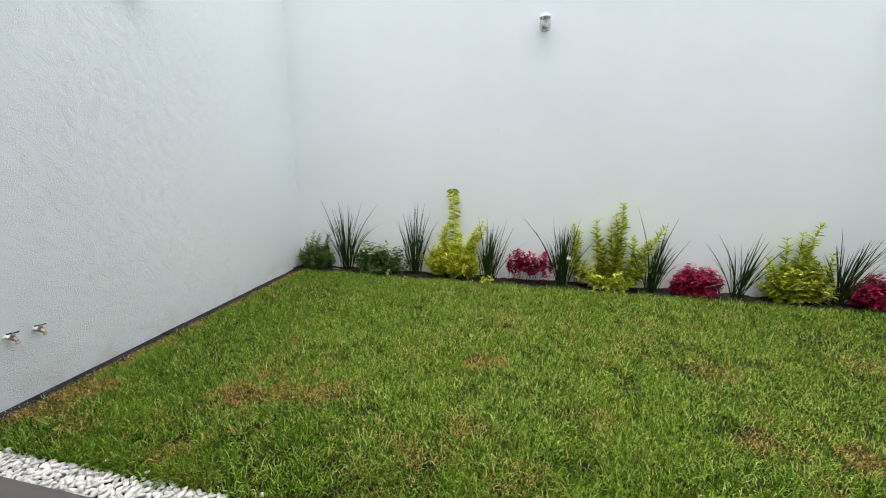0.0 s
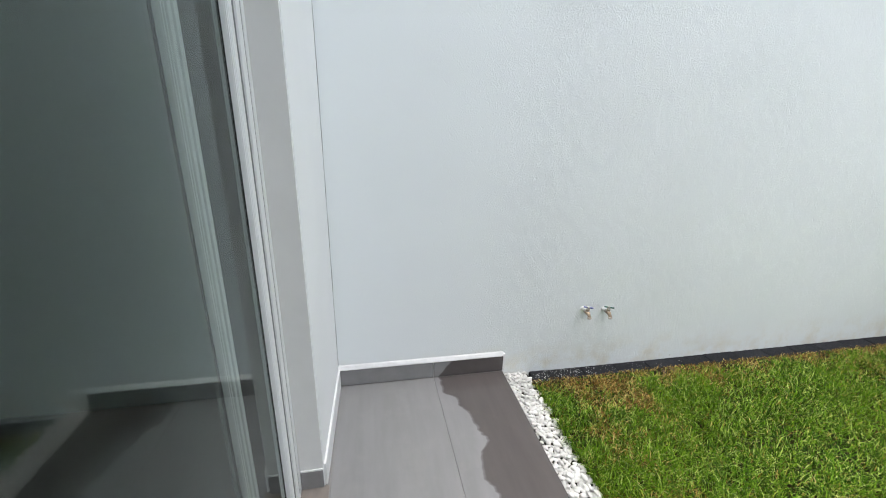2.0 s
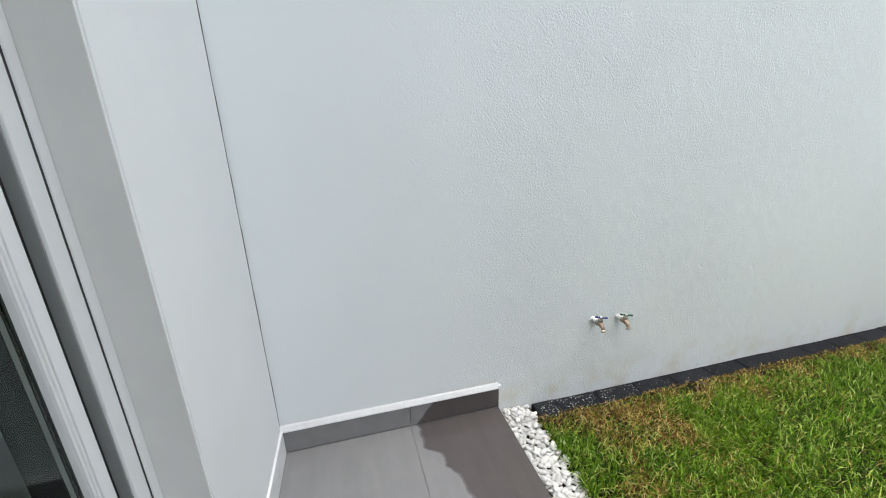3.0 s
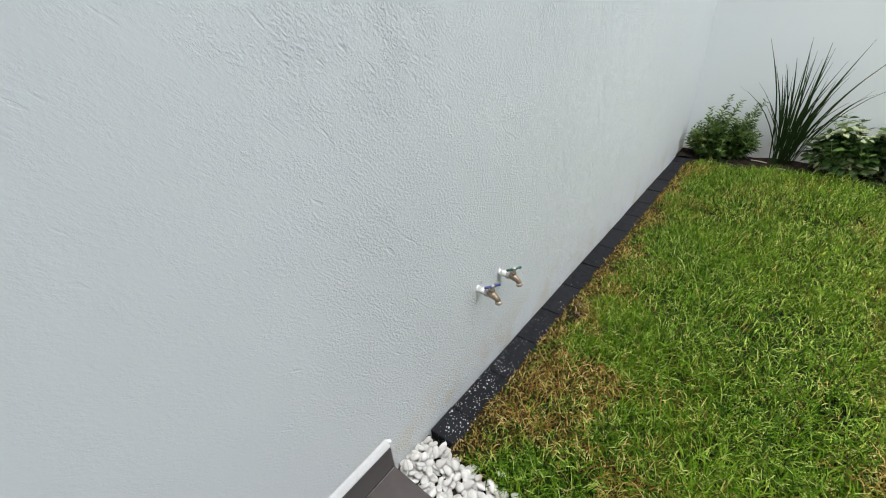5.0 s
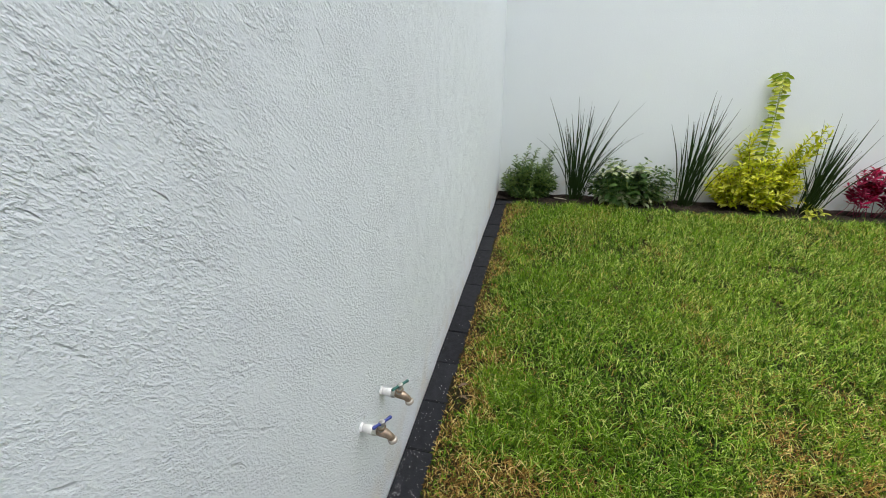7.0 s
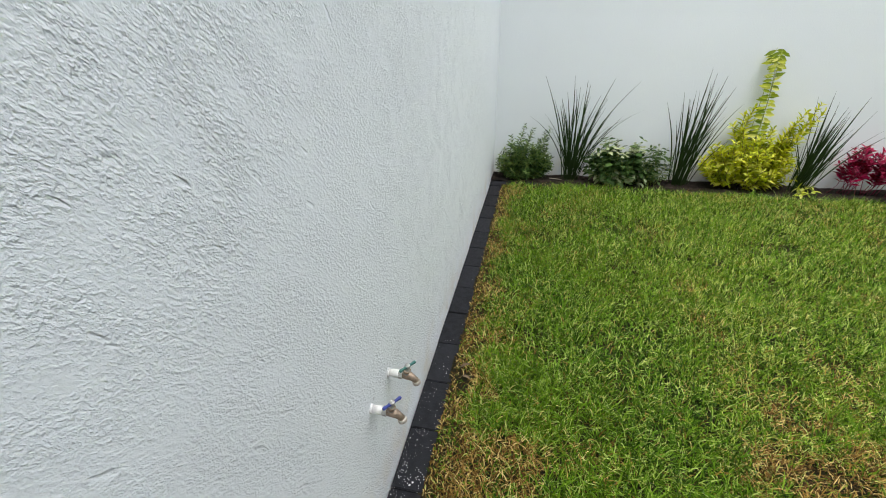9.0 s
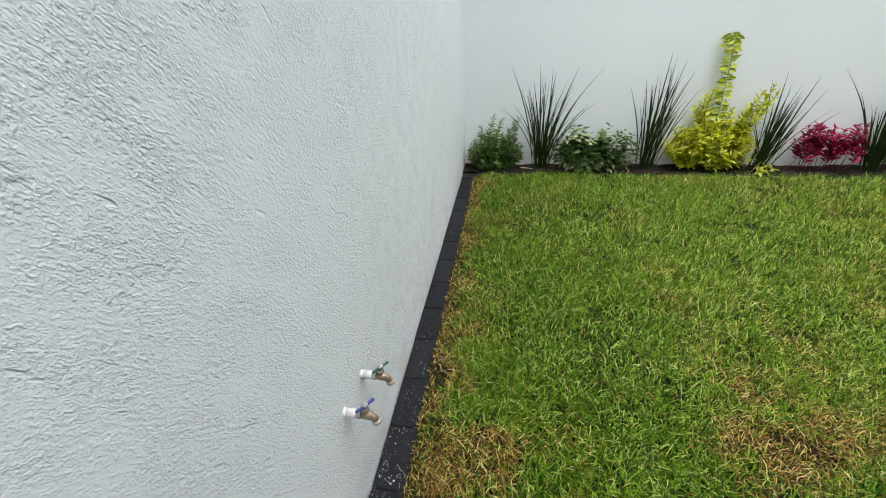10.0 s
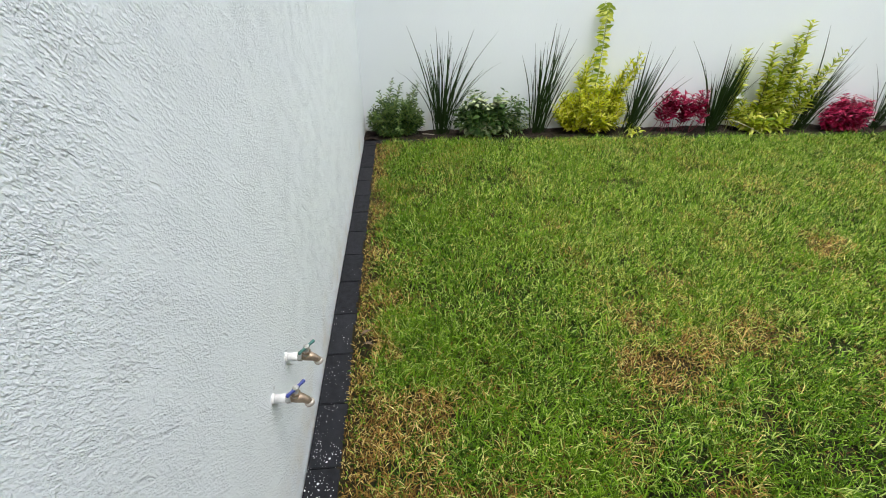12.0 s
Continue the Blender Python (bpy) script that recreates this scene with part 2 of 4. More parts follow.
M_GREEN = leafy("dark_green_leaf", ((0.0, (0.022, 0.054, 0.011)), (0.55, (0.074, 0.150, 0.030)), (1.0, (0.22, 0.32, 0.09))), 0.4, 0.26)
M_BROAD = leafy("broad_green_leaf", ((0.0, (0.018, 0.046, 0.010)), (0.45, (0.060, 0.125, 0.026)), (0.72, (0.17, 0.26, 0.085)), (1.0, (0.46, 0.50, 0.30))), 0.45, 0.24)
M_STEM = plain("woody_stem", (0.13, 0.10, 0.055), 0.8, var=0.3, scale=60)
M_GREENSTEM = plain("green_stem", (0.27, 0.33, 0.06), 0.6, var=0.2, scale=60)
M_PINKSTEM = plain("magenta_stem", (0.26, 0.03, 0.07), 0.6, var=0.2, scale=60)
M_PVC = plain("white_painted_pipe", (0.76, 0.76, 0.74), 0.45, var=0.12, scale=60, bump=0.2)
M_BRASS = plain("dull_brass", (0.42, 0.32, 0.23), 0.36, 0.7, var=0.45, scale=70, bump=0.3)
M_SPOUT = plain("worn_pale_brass", (0.62, 0.56, 0.48), 0.4, 0.4, var=0.35, scale=80, bump=0.2)
M_NICKEL = plain("worn_nickel", (0.55, 0.54, 0.50), 0.35, 0.8, var=0.3, scale=80, bump=0.1)
M_BLUE = plain("blue_enamel", (0.035, 0.055, 0.27), 0.4, var=0.25, scale=80, bump=0)
M_TEAL = plain("green_enamel", (0.03, 0.13, 0.11), 0.4, var=0.25, scale=80, bump=0)
M_LAMP = plain("grey_white_lamp_metal", (0.70, 0.71, 0.71), 0.4, var=0.1, bump=0)
M_BULB = plain("frosted_bulb", (0.85, 0.85, 0.83), 0.35, var=0.03, bump=0)


# ---- building helpers ----
def part(name, bm, material, parent=None, label="", smooth=False):
    """Links a bmesh as one mesh object under its thing."""
    me = bpy.data.meshes.new(name)
    bm.to_mesh(me)
    bm.free()
    me.materials.append(material)
    if smooth:
        me.shade_smooth()
    ob = new(name, me)
    ob.parent = parent
    if label:
        tagged(ob, label)
    return ob


def thing(name, at, label, category, group="", kind=""):
    ob = new(name)
    ob.location = at
    ob.empty_display_size = 0.05
    bpy.context.view_layer.update()
    return tagged(ob, label, category, group, kind)


def box(bm, x0, x1, y0, y1, z0, z1, bevel=0.0):
    r = bmesh.ops.create_cube(bm, size=1.0, matrix=Matrix.LocRotScale(((x0 + x1) / 2, (y0 + y1) / 2, (z0 + z1) / 2), None, (x1 - x0, y1 - y0, z1 - z0)))
    if bevel:
        edges = list({e for v in r["verts"] for e in v.link_edges})
        bmesh.ops.bevel(bm, geom=edges, offset=bevel, segments=2, affect="EDGES", profile=0.6)
    return bm


def block(name, lims, material, parent=None, label="", bevel=0.0):
    return part(name, box(bmesh.new(), *lims, bevel), material, parent, label)


def tube(bm, points, radii, sides=10, caps=True):
    """A round tube through points, with its own radius at each."""
    pts = [Vector(p) for p in points]
    rings = []
    ref = Vector((0.31, 0.17, 0.93)).normalized()
    for i, p in enumerate(pts):
        d = (pts[min(i + 1, len(pts) - 1)] - pts[max(i - 1, 0)]).normalized()
        a = d.cross(ref)
        if a.length < 0.1:
            a = d.cross(Vector((1, 0, 0)))
        a.normalize()
        b = d.cross(a)
        rings.append([bm.verts.new(p + radii[i] * (math.cos(q) * a + math.sin(q) * b)) for q in (2 * math.pi * s / sides for s in range(sides))])
    for r0, r1 in zip(rings, rings[1:]):
        for s in range(sides):
            bm.faces.new((r0[s], r0[(s + 1) % sides], r1[(s + 1) % sides], r1[s]))
    if caps:
        bm.faces.new(rings[0][::-1])
        bm.faces.new(rings[-1])
    bmesh.ops.recalc_face_normals(bm, faces=bm.faces)
    return bm


def tri_mesh(name, verts, tris, material, parent=None, smooth=True):
    """A mesh object out of arrays of places and triangles."""
    me = bpy.data.meshes.new(name)
    me.vertices.add(len(verts))
    me.vertices.foreach_set("co", np.ascontiguousarray(verts, dtype=np.float32).ravel())
    me.loops.add(len(tris) * 3)
    me.loops.foreach_set("vertex_index", np.ascontiguousarray(tris, dtype=np.int32).ravel())
    me.polygons.add(len(tris))
    me.polygons.foreach_set("loop_start", np.arange(0, len(tris) * 3, 3, dtype=np.int32))
    me.update(calc_edges=True)
    me.validate()
    me.materials.append(material)
    if smooth:
        me.shade_smooth()
    ob = new(name, me)
    ob.parent = parent
    return ob


# ---- the setting ----
WALL_TOP = 4.6
FACADE = -4.79          # outer face of the house
PATIO_EDGE = -3.767
LAWN_EDGE = -3.612
BED_FRONT = -0.345      # outer side of the edging before the plant bed
BED_BACK = -0.24
RIGHT = 7.4
SOIL = -0.03

tagged(block("ground", (-60, 60, -60, 60, -0.6, -0.1), M_GROUND), "bare earth under the garden", "ground", kind="structure")
tagged(block("wall_left", (-0.22, 0, -9.4, 0.22, -0.15, WALL_TOP), M_STUCCO), "tall white rough stucco garden wall with two taps", "wall", kind="structure")
tagged(block("wall_back", (0, RIGHT, 0, 0.22, -0.15, WALL_TOP), M_STUCCO_FINE), "tall white stucco wall behind the plant bed", "wall", kind="structure")
tagged(block("wall_right", (RIGHT, RIGHT + 0.22, -9.4, 0.22, -0.15, WALL_TOP), M_STUCCO_FINE), "tall white stucco wall closing the garden", "wall", kind="structure")

JAMB, HEAD, JAMB_R = 0.69, 2.42, 4.25
DOOR = -4.908           # outer face of the door frame
facade = thing("wall_house", (0, FACADE, 0), "smooth white painted house wall around the sliding door", "wall", kind="structure")
SPLAY = -0.019          # the short piece beside the door runs a little out of line


def splayed_panel():
    bm = bmesh.new()
    plan = ((0.007, FACADE + 0.006), (0.007, FACADE - 0.34), (JAMB, FACADE - 0.34), (JAMB, FACADE + SPLAY))
    lo = [bm.verts.new((a, b, -0.1)) for a, b in plan]
    hi = [bm.verts.new((a, b, 5.6)) for a, b in plan]
    bm.faces.new(lo)
    bm.faces.new(hi[::-1])
    for i in range(4):
        bm.faces.new((lo[i], lo[(i + 1) % 4], hi[(i + 1) % 4], hi[i]))
    bmesh.ops.recalc_face_normals(bm, faces=bm.faces)
    upright = [e for e in bm.edges if abs(e.verts[0].co.z - e.verts[1].co.z) > 1 and e.verts[0].co.x > 0.5 and e.verts[0].co.y > FACADE - 0.1]
    bmesh.ops.bevel(bm, geom=upright, offset=0.004, segments=2, affect="EDGES")
    return bm


ob = part("wall_panel", splayed_panel(), M_PAINT)
ob.parent = facade
ob.matrix_parent_inverse = facade.matrix_world.inverted()
for lims in ((JAMB_R, RIGHT, FACADE - 0.34, FACADE, -0.1, 5.6), (JAMB, JAMB_R, FACADE - 0.34, FACADE, HEAD, 5.6)):
    ob = block("wall_panel", lims, M_PAINT)
    ob.parent = facade
    ob.matrix_parent_inverse = facade.matrix_world.inverted()
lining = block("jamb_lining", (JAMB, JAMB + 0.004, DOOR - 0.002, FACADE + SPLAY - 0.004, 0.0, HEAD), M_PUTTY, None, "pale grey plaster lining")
lining.parent = facade
lining.matrix_parent_inverse = facade.matrix_world.inverted()


def open_joint():
    """A ragged dark crack where the house wall meets the garden wall."""
    rnd = random.Random(4)
    bm = bmesh.new()
    z = 0.13
    while z < 5.0:
        step = rnd.uniform(0.03, 0.12)
        box(bm, 0.0004, 0.0025, FACADE - 0.02, FACADE + 0.006 + rnd.uniform(0.0004, 0.0022), z, z + step)
        z += step
    return bm


crack = part("corner_joint", open_joint(), M_CRACK, None, "dark open joint in the corner")
crack.parent = facade
crack.matrix_parent_inverse = facade.matrix_world.inverted()
tagged(block("roof_house", (-0.22, RIGHT + 0.22, -9.4, FACADE - 0.34, 5.4, 5.6), M_PAINT), "flat white roof slab of the house", "roof", kind="structure")

# the room behind the sliding door
tagged(block("floor_room", (0, RIGHT, -9.2, FACADE - 0.34, -0.1, -0.004), M_TILE), "grey tiled floor inside the house", "floor", kind="structure")
tagged(block("wall_room_back", (0, RIGHT, -9.4, -9.2, -0.1, 5.4), M_INSIDE), "plain wall inside the house", "wall", kind="structure")
tagged(block("wall_room_side", (5.2, 5.35, -9.2, FACADE - 0.34, -0.004, 2.6), M_INSIDE), "plain partition inside the house", "wall", kind="structure")
tagged(block("ceiling_room", (0, RIGHT, -9.2, FACADE - 0.34, 2.6, 2.75), M_INSIDE), "plain ceiling inside the house", "ceiling", kind="structure")

# lawn bed and plant bed
def crown(x, y):
    """The lawn lies a little higher than its edging."""
    u = np.clip((x - 0.13) / 0.55, 0, 1)
    v = np.clip((BED_FRONT - y) / 0.4, 0, 1)
    w = np.clip((y - LAWN_EDGE) / 0.3, 0, 1)
    return 0.026 * u * u * (3 - 2 * u) * v * w


def bumpy_sheet(name, x0, x1, y0, y1, z, step, rise, material):
    nx, ny = int((x1 - x0) / step) + 1, int((y1 - y0) / step) + 1
    gx, gy = np.meshgrid(np.linspace(x0, x1, nx), np.linspace(y0, y1, ny))
    gz = z + (crown(gx, gy) if name == "lawn_soil" else 0.0) + rise * np.array([[noise.fractal((a * 5, b * 5, 3.3), 1.0, 2.0, 4) for a, b in zip(ra, rb)] for ra, rb in zip(gx, gy)])
    v = np.stack([gx, gy, gz], -1).reshape(-1, 3)
    i = np.arange(nx * ny).reshape(ny, nx)
    a, b, c, d = i[:-1, :-1].ravel(), i[:-1, 1:].ravel(), i[1:, 1:].ravel(), i[1:, :-1].ravel()
    return tri_mesh(name, v, np.concatenate([np.stack([a, b, c], 1), np.stack([a, c, d], 1)]), material)


tagged(bumpy_sheet("lawn_soil", 0.1, RIGHT, LAWN_EDGE - 0.16, BED_FRONT + 0.02, SOIL - 0.008, 0.05, 0.008, M_THATCH), "brown soil and thatch under the lawn", "ground", kind="structure")
tagged(bumpy_sheet("plant_bed_soil", 0.0, RIGHT, BED_BACK - 0.02, 0.0, -0.022, 0.03, 0.022, M_SOIL), "dark moist soil of the narrow plant bed", "soil", kind="structure")


# ---- patio ----
patio = tagged(block("patio", (0, RIGHT, FACADE - 0.34, PATIO_EDGE - 0.002, -0.12, -0.004), M_GROUT), "grey porcelain tiled patio, partly wet from rain", "patio", kind="structure")
threshold = block("threshold", (JAMB + 0.002, JAMB_R, DOOR + 0.001, FACADE - 0.002, -0.004, 0.001), M_BEIGE, patio, "dusty beige strip before the door track")

# tiled skirting on the left wall, with its white mortar top, and the painted one on the house wall
skirt = thing("baseboard", (0, PATIO_EDGE, 0), "grey tile skirting with white mortar top, damp at one end", "baseboard", kind="structure")


def skirting_piece(name, y0, y1, material, x0=0.0, x1=0.012, z0=0.001, z1=0.108):
    ob = block(name, (x0, x1, y0, y1, z0, z1), material, None, "", 0.0015)
    ob.parent = skirt
    ob.matrix_parent_inverse = skirt.matrix_world.inverted()
    return ob


skirting_piece("tile", FACADE + 0.012, -4.216, M_TILE)
skirting_piece("tile", -4.213, PATIO_EDGE, M_TILE)


def mortar_cap(length_from, length_to):
    bm = bmesh.new()
    prof = [(0.0, 0.1085), (0.0145, 0.1085), (0.014, 0.114), (0.006, 0.130), (0.0, 0.138)]
    n = 24
    rows = []
    for i in range(n + 1):
        y = length_from + (length_to - length_from) * i / n
        w = 0.0018 * noise.noise((y * 9, 1, 0))
        rows.append([bm.verts.new((max(px + (w if px > 0 else 0), 0), y, pz + (w if pz > 0.11 else 0))) for px, pz in prof])
    for a, b in zip(rows, rows[1:]):
        for j in range(len(prof)):
            bm.faces.new((a[j], b[j], b[(j + 1) % len(prof)], a[(j + 1) % len(prof)]))
    bm.faces.new(rows[0])
    bm.faces.new(rows[-1][::-1])
    bmesh.ops.recalc_face_normals(bm, faces=bm.faces)
    return bm


cap = part("mortar_cap", mortar_cap(FACADE + 0.003, PATIO_EDGE), M_MORTAR)
cap.parent = skirt
cap.matrix_parent_inverse = skirt.matrix_world.inverted()
skirting_piece("mortar_end", PATIO_EDGE + 0.0005, PATIO_EDGE + 0.010, M_MORTAR, 0.0, 0.013, -0.03, 0.125)

skirt_b = thing("baseboard", (JAMB, FACADE, 0), "white plastered foot of the house wall", "baseboard", kind="structure")
for nm, lims, mt in (("plaster_foot", None, M_MORTAR), ("tile", (JAMB + 0.0045, JAMB + 0.012, DOOR + 0.002, FACADE + SPLAY - 0.004, 0.002, 0.095), M_TILE), ("mortar_cap", (JAMB + 0.0045, JAMB + 0.011, DOOR + 0.002, FACADE + SPLAY - 0.004, 0.0955, 0.103), M_MORTAR)):
    if lims is None:
        bm = box(bmesh.new(), 0.0, JAMB - 0.015, 0.0005, 0.011, 0.001, 0.118, 0.002)
        bmesh.ops.transform(bm, verts=bm.verts, matrix=pose(0.014, FACADE + 0.005, 0, 0, 0, math.degrees(math.atan2(SPLAY - 0.006, JAMB - 0.007))))
        ob = part(nm, bm, mt)
    else:
        ob = block(nm, lims, mt, None, "", 0.002)
    ob.parent = skirt_b
    ob.matrix_parent_inverse = skirt_b.matrix_world.inverted()


# ---- sliding door ----
def under(ob, parent):
    ob.parent = parent
    ob.matrix_parent_inverse = parent.matrix_world.inverted()
    return ob


def door_frame():
    d = thing("door_frame", (JAMB, DOOR - 0.07, 0), "white aluminium frame and track of the sliding door", "door frame", kind="structure")
    y0, y1 = DOOR - 0.150, DOOR
    # the jamb is a stepped profile: two white strips with a thin groove, then an open channel for the panel
    under(block("jamb", (JAMB + 0.0045, JAMB + 0.034, y0, y1, 0.0, HEAD), M_ALU, None, "", 0.004), d)
    # black fill that stands in for the shade of the thin groove
    under(block("seal", (JAMB + 0.0345, JAMB + 0.0415, y0 + 0.01, y1 - 0.0035, 0.012, HEAD - 0.0405), M_GASKET_AND_SHADE), d)
    under(block("jamb", (JAMB + 0.042, JAMB + 0.086, y0, y1 - 0.002, 0.012, HEAD - 0.041), M_ALU, None, "", 0.003), d)
    # the channel's shade is painted on as grey
    under(block("channel", (JAMB + 0.0862, JAMB + 0.090, y0, y1 - 0.008, 0.0125, HEAD - 0.041), M_ALU_SHADE, None, "white aluminium channel, its shade painted in as grey", 0.001), d)
    # two black fills paint the shade deep inside the open channel
    under(block("seal", (JAMB + 0.0902, JAMB + 0.100, y0, y1 - 0.030, 0.0125, HEAD - 0.041), M_GASKET_AND_SHADE), d)
    under(block("seal", (JAMB + 0.1005, JAMB + 0.143, y0 + 0.02, y1 - 0.050, 0.0285, HEAD - 0.045), M_GASKET_AND_SHADE), d)
    under(block("jamb", (JAMB_R - 0.030, JAMB_R - 0.001, y0, y1, 0.0, HEAD), M_ALU, None, "", 0.002), d)
    under(block("head_rail", (JAMB + 0.0365, JAMB_R - 0.031, y0, y1, HEAD - 0.04, HEAD - 0.001), M_ALU, None, "", 0.002), d)
    track = box(bmesh.new(), JAMB + 0.0365, JAMB_R - 0.031, y0, y1, 0.0, 0.0115, 0.002)
    for yy in (DOOR - 0.020, DOOR - 0.075, DOOR - 0.128):
        box(track, JAMB + 0.145, JAMB_R - 0.031, yy - 0.003, yy + 0.003, 0.0115, 0.028)
    under(part("bottom_track", track, M_ALU), d)


def sliding_panel(x0, x1, y, label, stile=0.075, thick=0.036):
    d = thing("sliding_door", ((x0 + x1) / 2, y, 0.02), label, "door")
    a, b, z0, z1 = y - thick / 2, y + thick / 2, 0.029, HEAD - 0.043
    for sx0, sx1 in ((x0, x0 + stile), (x1 - stile, x1)):
        inner = sx1 if sx0 == x0 else sx0
        outer = sx0 if sx0 == x0 else sx1
        sgn = -1 if sx0 == x0 else 1
        s = box(bmesh.new(), sx0, sx1, a, b, z0, z1, 0.003)

        def slat(u0, u1, proud):
            p, q = inner + sgn * u0, inner + sgn * u1
            box(s, min(p, q), max(p, q), b - 0.001, b + proud, z0 + 0.004, z1 - 0.004, 0.0015)

        # ribbed bead beside the pane, then one or two flat raised strips
        slat(0.0, 0.005, 0.002)
        slat(0.008, 0.013, 0.004)
        if stile > 0.06:
            slat(0.016, stile * 0.5 - 0.002, 0.008)
            slat(stile * 0.5 + 0.012, stile - 0.002, 0.008)
            g = inner + sgn * (stile * 0.5 + 0.005)
            # grey strip that paints the shade between the two raised strips
            under(block("groove", (g - 0.0062, g + 0.0062, b - 0.001, b + 0.0015, z0 + 0.006, z1 - 0.006), M_ALU_SHADE), d)
        else:
            slat(0.016, stile - 0.002, 0.005)
        under(part("stile", s, M_ALU), d)
        g0 = inner if sgn < 0 else inner - 0.004
        under(block("gasket", (g0 + 0.0003, g0 + 0.0037, y - 0.006, y + 0.0045, z0 + 0.062, z1 - 0.062), M_GASKET_AND_SHADE), d)
    for sz0, sz1 in ((z0, z0 + 0.06), (z1 - 0.06, z1)):
        under(block("rail", (x0 + stile + 0.0005, x1 - stile - 0.0005, a + 0.001, b - 0.001, sz0, sz1), M_ALU, None, "", 0.003), d)
    pane = under(block("pane", (x0 + stile + 0.004, x1 - stile - 0.004, y - 0.003, y + 0.003, z0 + 0.061, z1 - 0.061), M_GLASS, None, "grey tinted glass"), d)
    pane.visible_shadow = False
    return d


door_frame()
sliding_panel(0.835, 2.115, DOOR - 0.020, "sliding glass door panel in white aluminium, pushed to the jamb", 0.048)
sliding_panel(1.064, 2.300, DOOR - 0.075, "inner sliding glass door panel in white aluminium, stacked behind the other", 0.070)


# ---- wall taps ----
def tap(y, z, handle_material, label):
    d = thing("tap", (0, y, z), label, "tap", "garden taps")
    d.scale = (0.86, 0.86, 0.86)
    part("collar", tube(bmesh.new(), [(0.0, 0, 0), (0.004, 0, 0), (0.006, 0, 0)], [0.0165, 0.0155, 0.013], 14), M_PVC, d)
    part("pipe_stub", tube(bmesh.new(), [(0.004, 0, 0), (0.020, 0, 0), (0.021, 0, 0), (0.042, 0, 0)], [0.0125, 0.0125, 0.0145, 0.0145], 14), M_PVC, d, "white painted pipe stub", True)
    nut = bmesh.new()
    tube(nut, [(0.040, 0, 0), (0.054, 0, 0)], [0.0165, 0.0165], 6)
    part("nut", nut, M_NICKEL, d)
    body = bmesh.new()
    tube(body, [(0.052, 0, 0), (0.066, 0, 0.001), (0.080, 0, -0.002), (0.090, 0, -0.008), (0.098, 0, -0.015), (0.102, 0, -0.023)], [0.0125, 0.0155, 0.0150, 0.0125, 0.0115, 0.0115], 14)
    part("body", body, M_BRASS, d, "tarnished brass body with bent spout", True)
    part("spout_ring", tube(bmesh.new(), [(0.1012, 0, -0.020), (0.1022, 0, -0.024), (0.1038, 0, -0.032), (0.1042, 0, -0.034)], [0.0125, 0.0150, 0.0150, 0.0125], 14), M_SPOUT, d, "pale worn spout end", True)
    part("bonnet", tube(bmesh.new(), [(0.068, 0, 0.010), (0.070, 0, 0.022), (0.071, 0, 0.024), (0.073, 0, 0.034), (0.0735, 0, 0.040)], [0.0125, 0.0125, 0.0095, 0.0080, 0.0050], 12), M_NICKEL, d, "", True)
    part("packing_nut", tube(bmesh.new(), [(0.069, 0, 0.018), (0.0705, 0, 0.027)], [0.0145, 0.0145], 6), M_BRASS, d)
    bar = bmesh.new()
    ax = Vector((0.62, 0.78, 0.06)).normalized()
    c = Vector((0.074, 0, 0.043))
    pts = [c + ax * s for s in (-0.034, -0.030, -0.014, -0.008, 0.008, 0.014, 0.030, 0.034)]
    tube(bar, pts, [0.0040, 0.0062, 0.0046, 0.0070, 0.0070, 0.0046, 0.0062, 0.0040], 8)
    handle = part("handle", bar, handle_material, d, "", True)
    part("handle_screw", tube(bmesh.new(), [(0.074, 0, 0.036), (0.0741, 0, 0.049), (0.0742, 0, 0.0525)], [0.0098, 0.0098, 0.0050], 8), M_NICKEL, handle)
    return d


tap(-3.257, 0.402, M_BLUE, "brass garden tap with blue handle on a white stub")
tap(-3.114, 0.393, M_TEAL, "brass garden tap with green handle on a white stub")


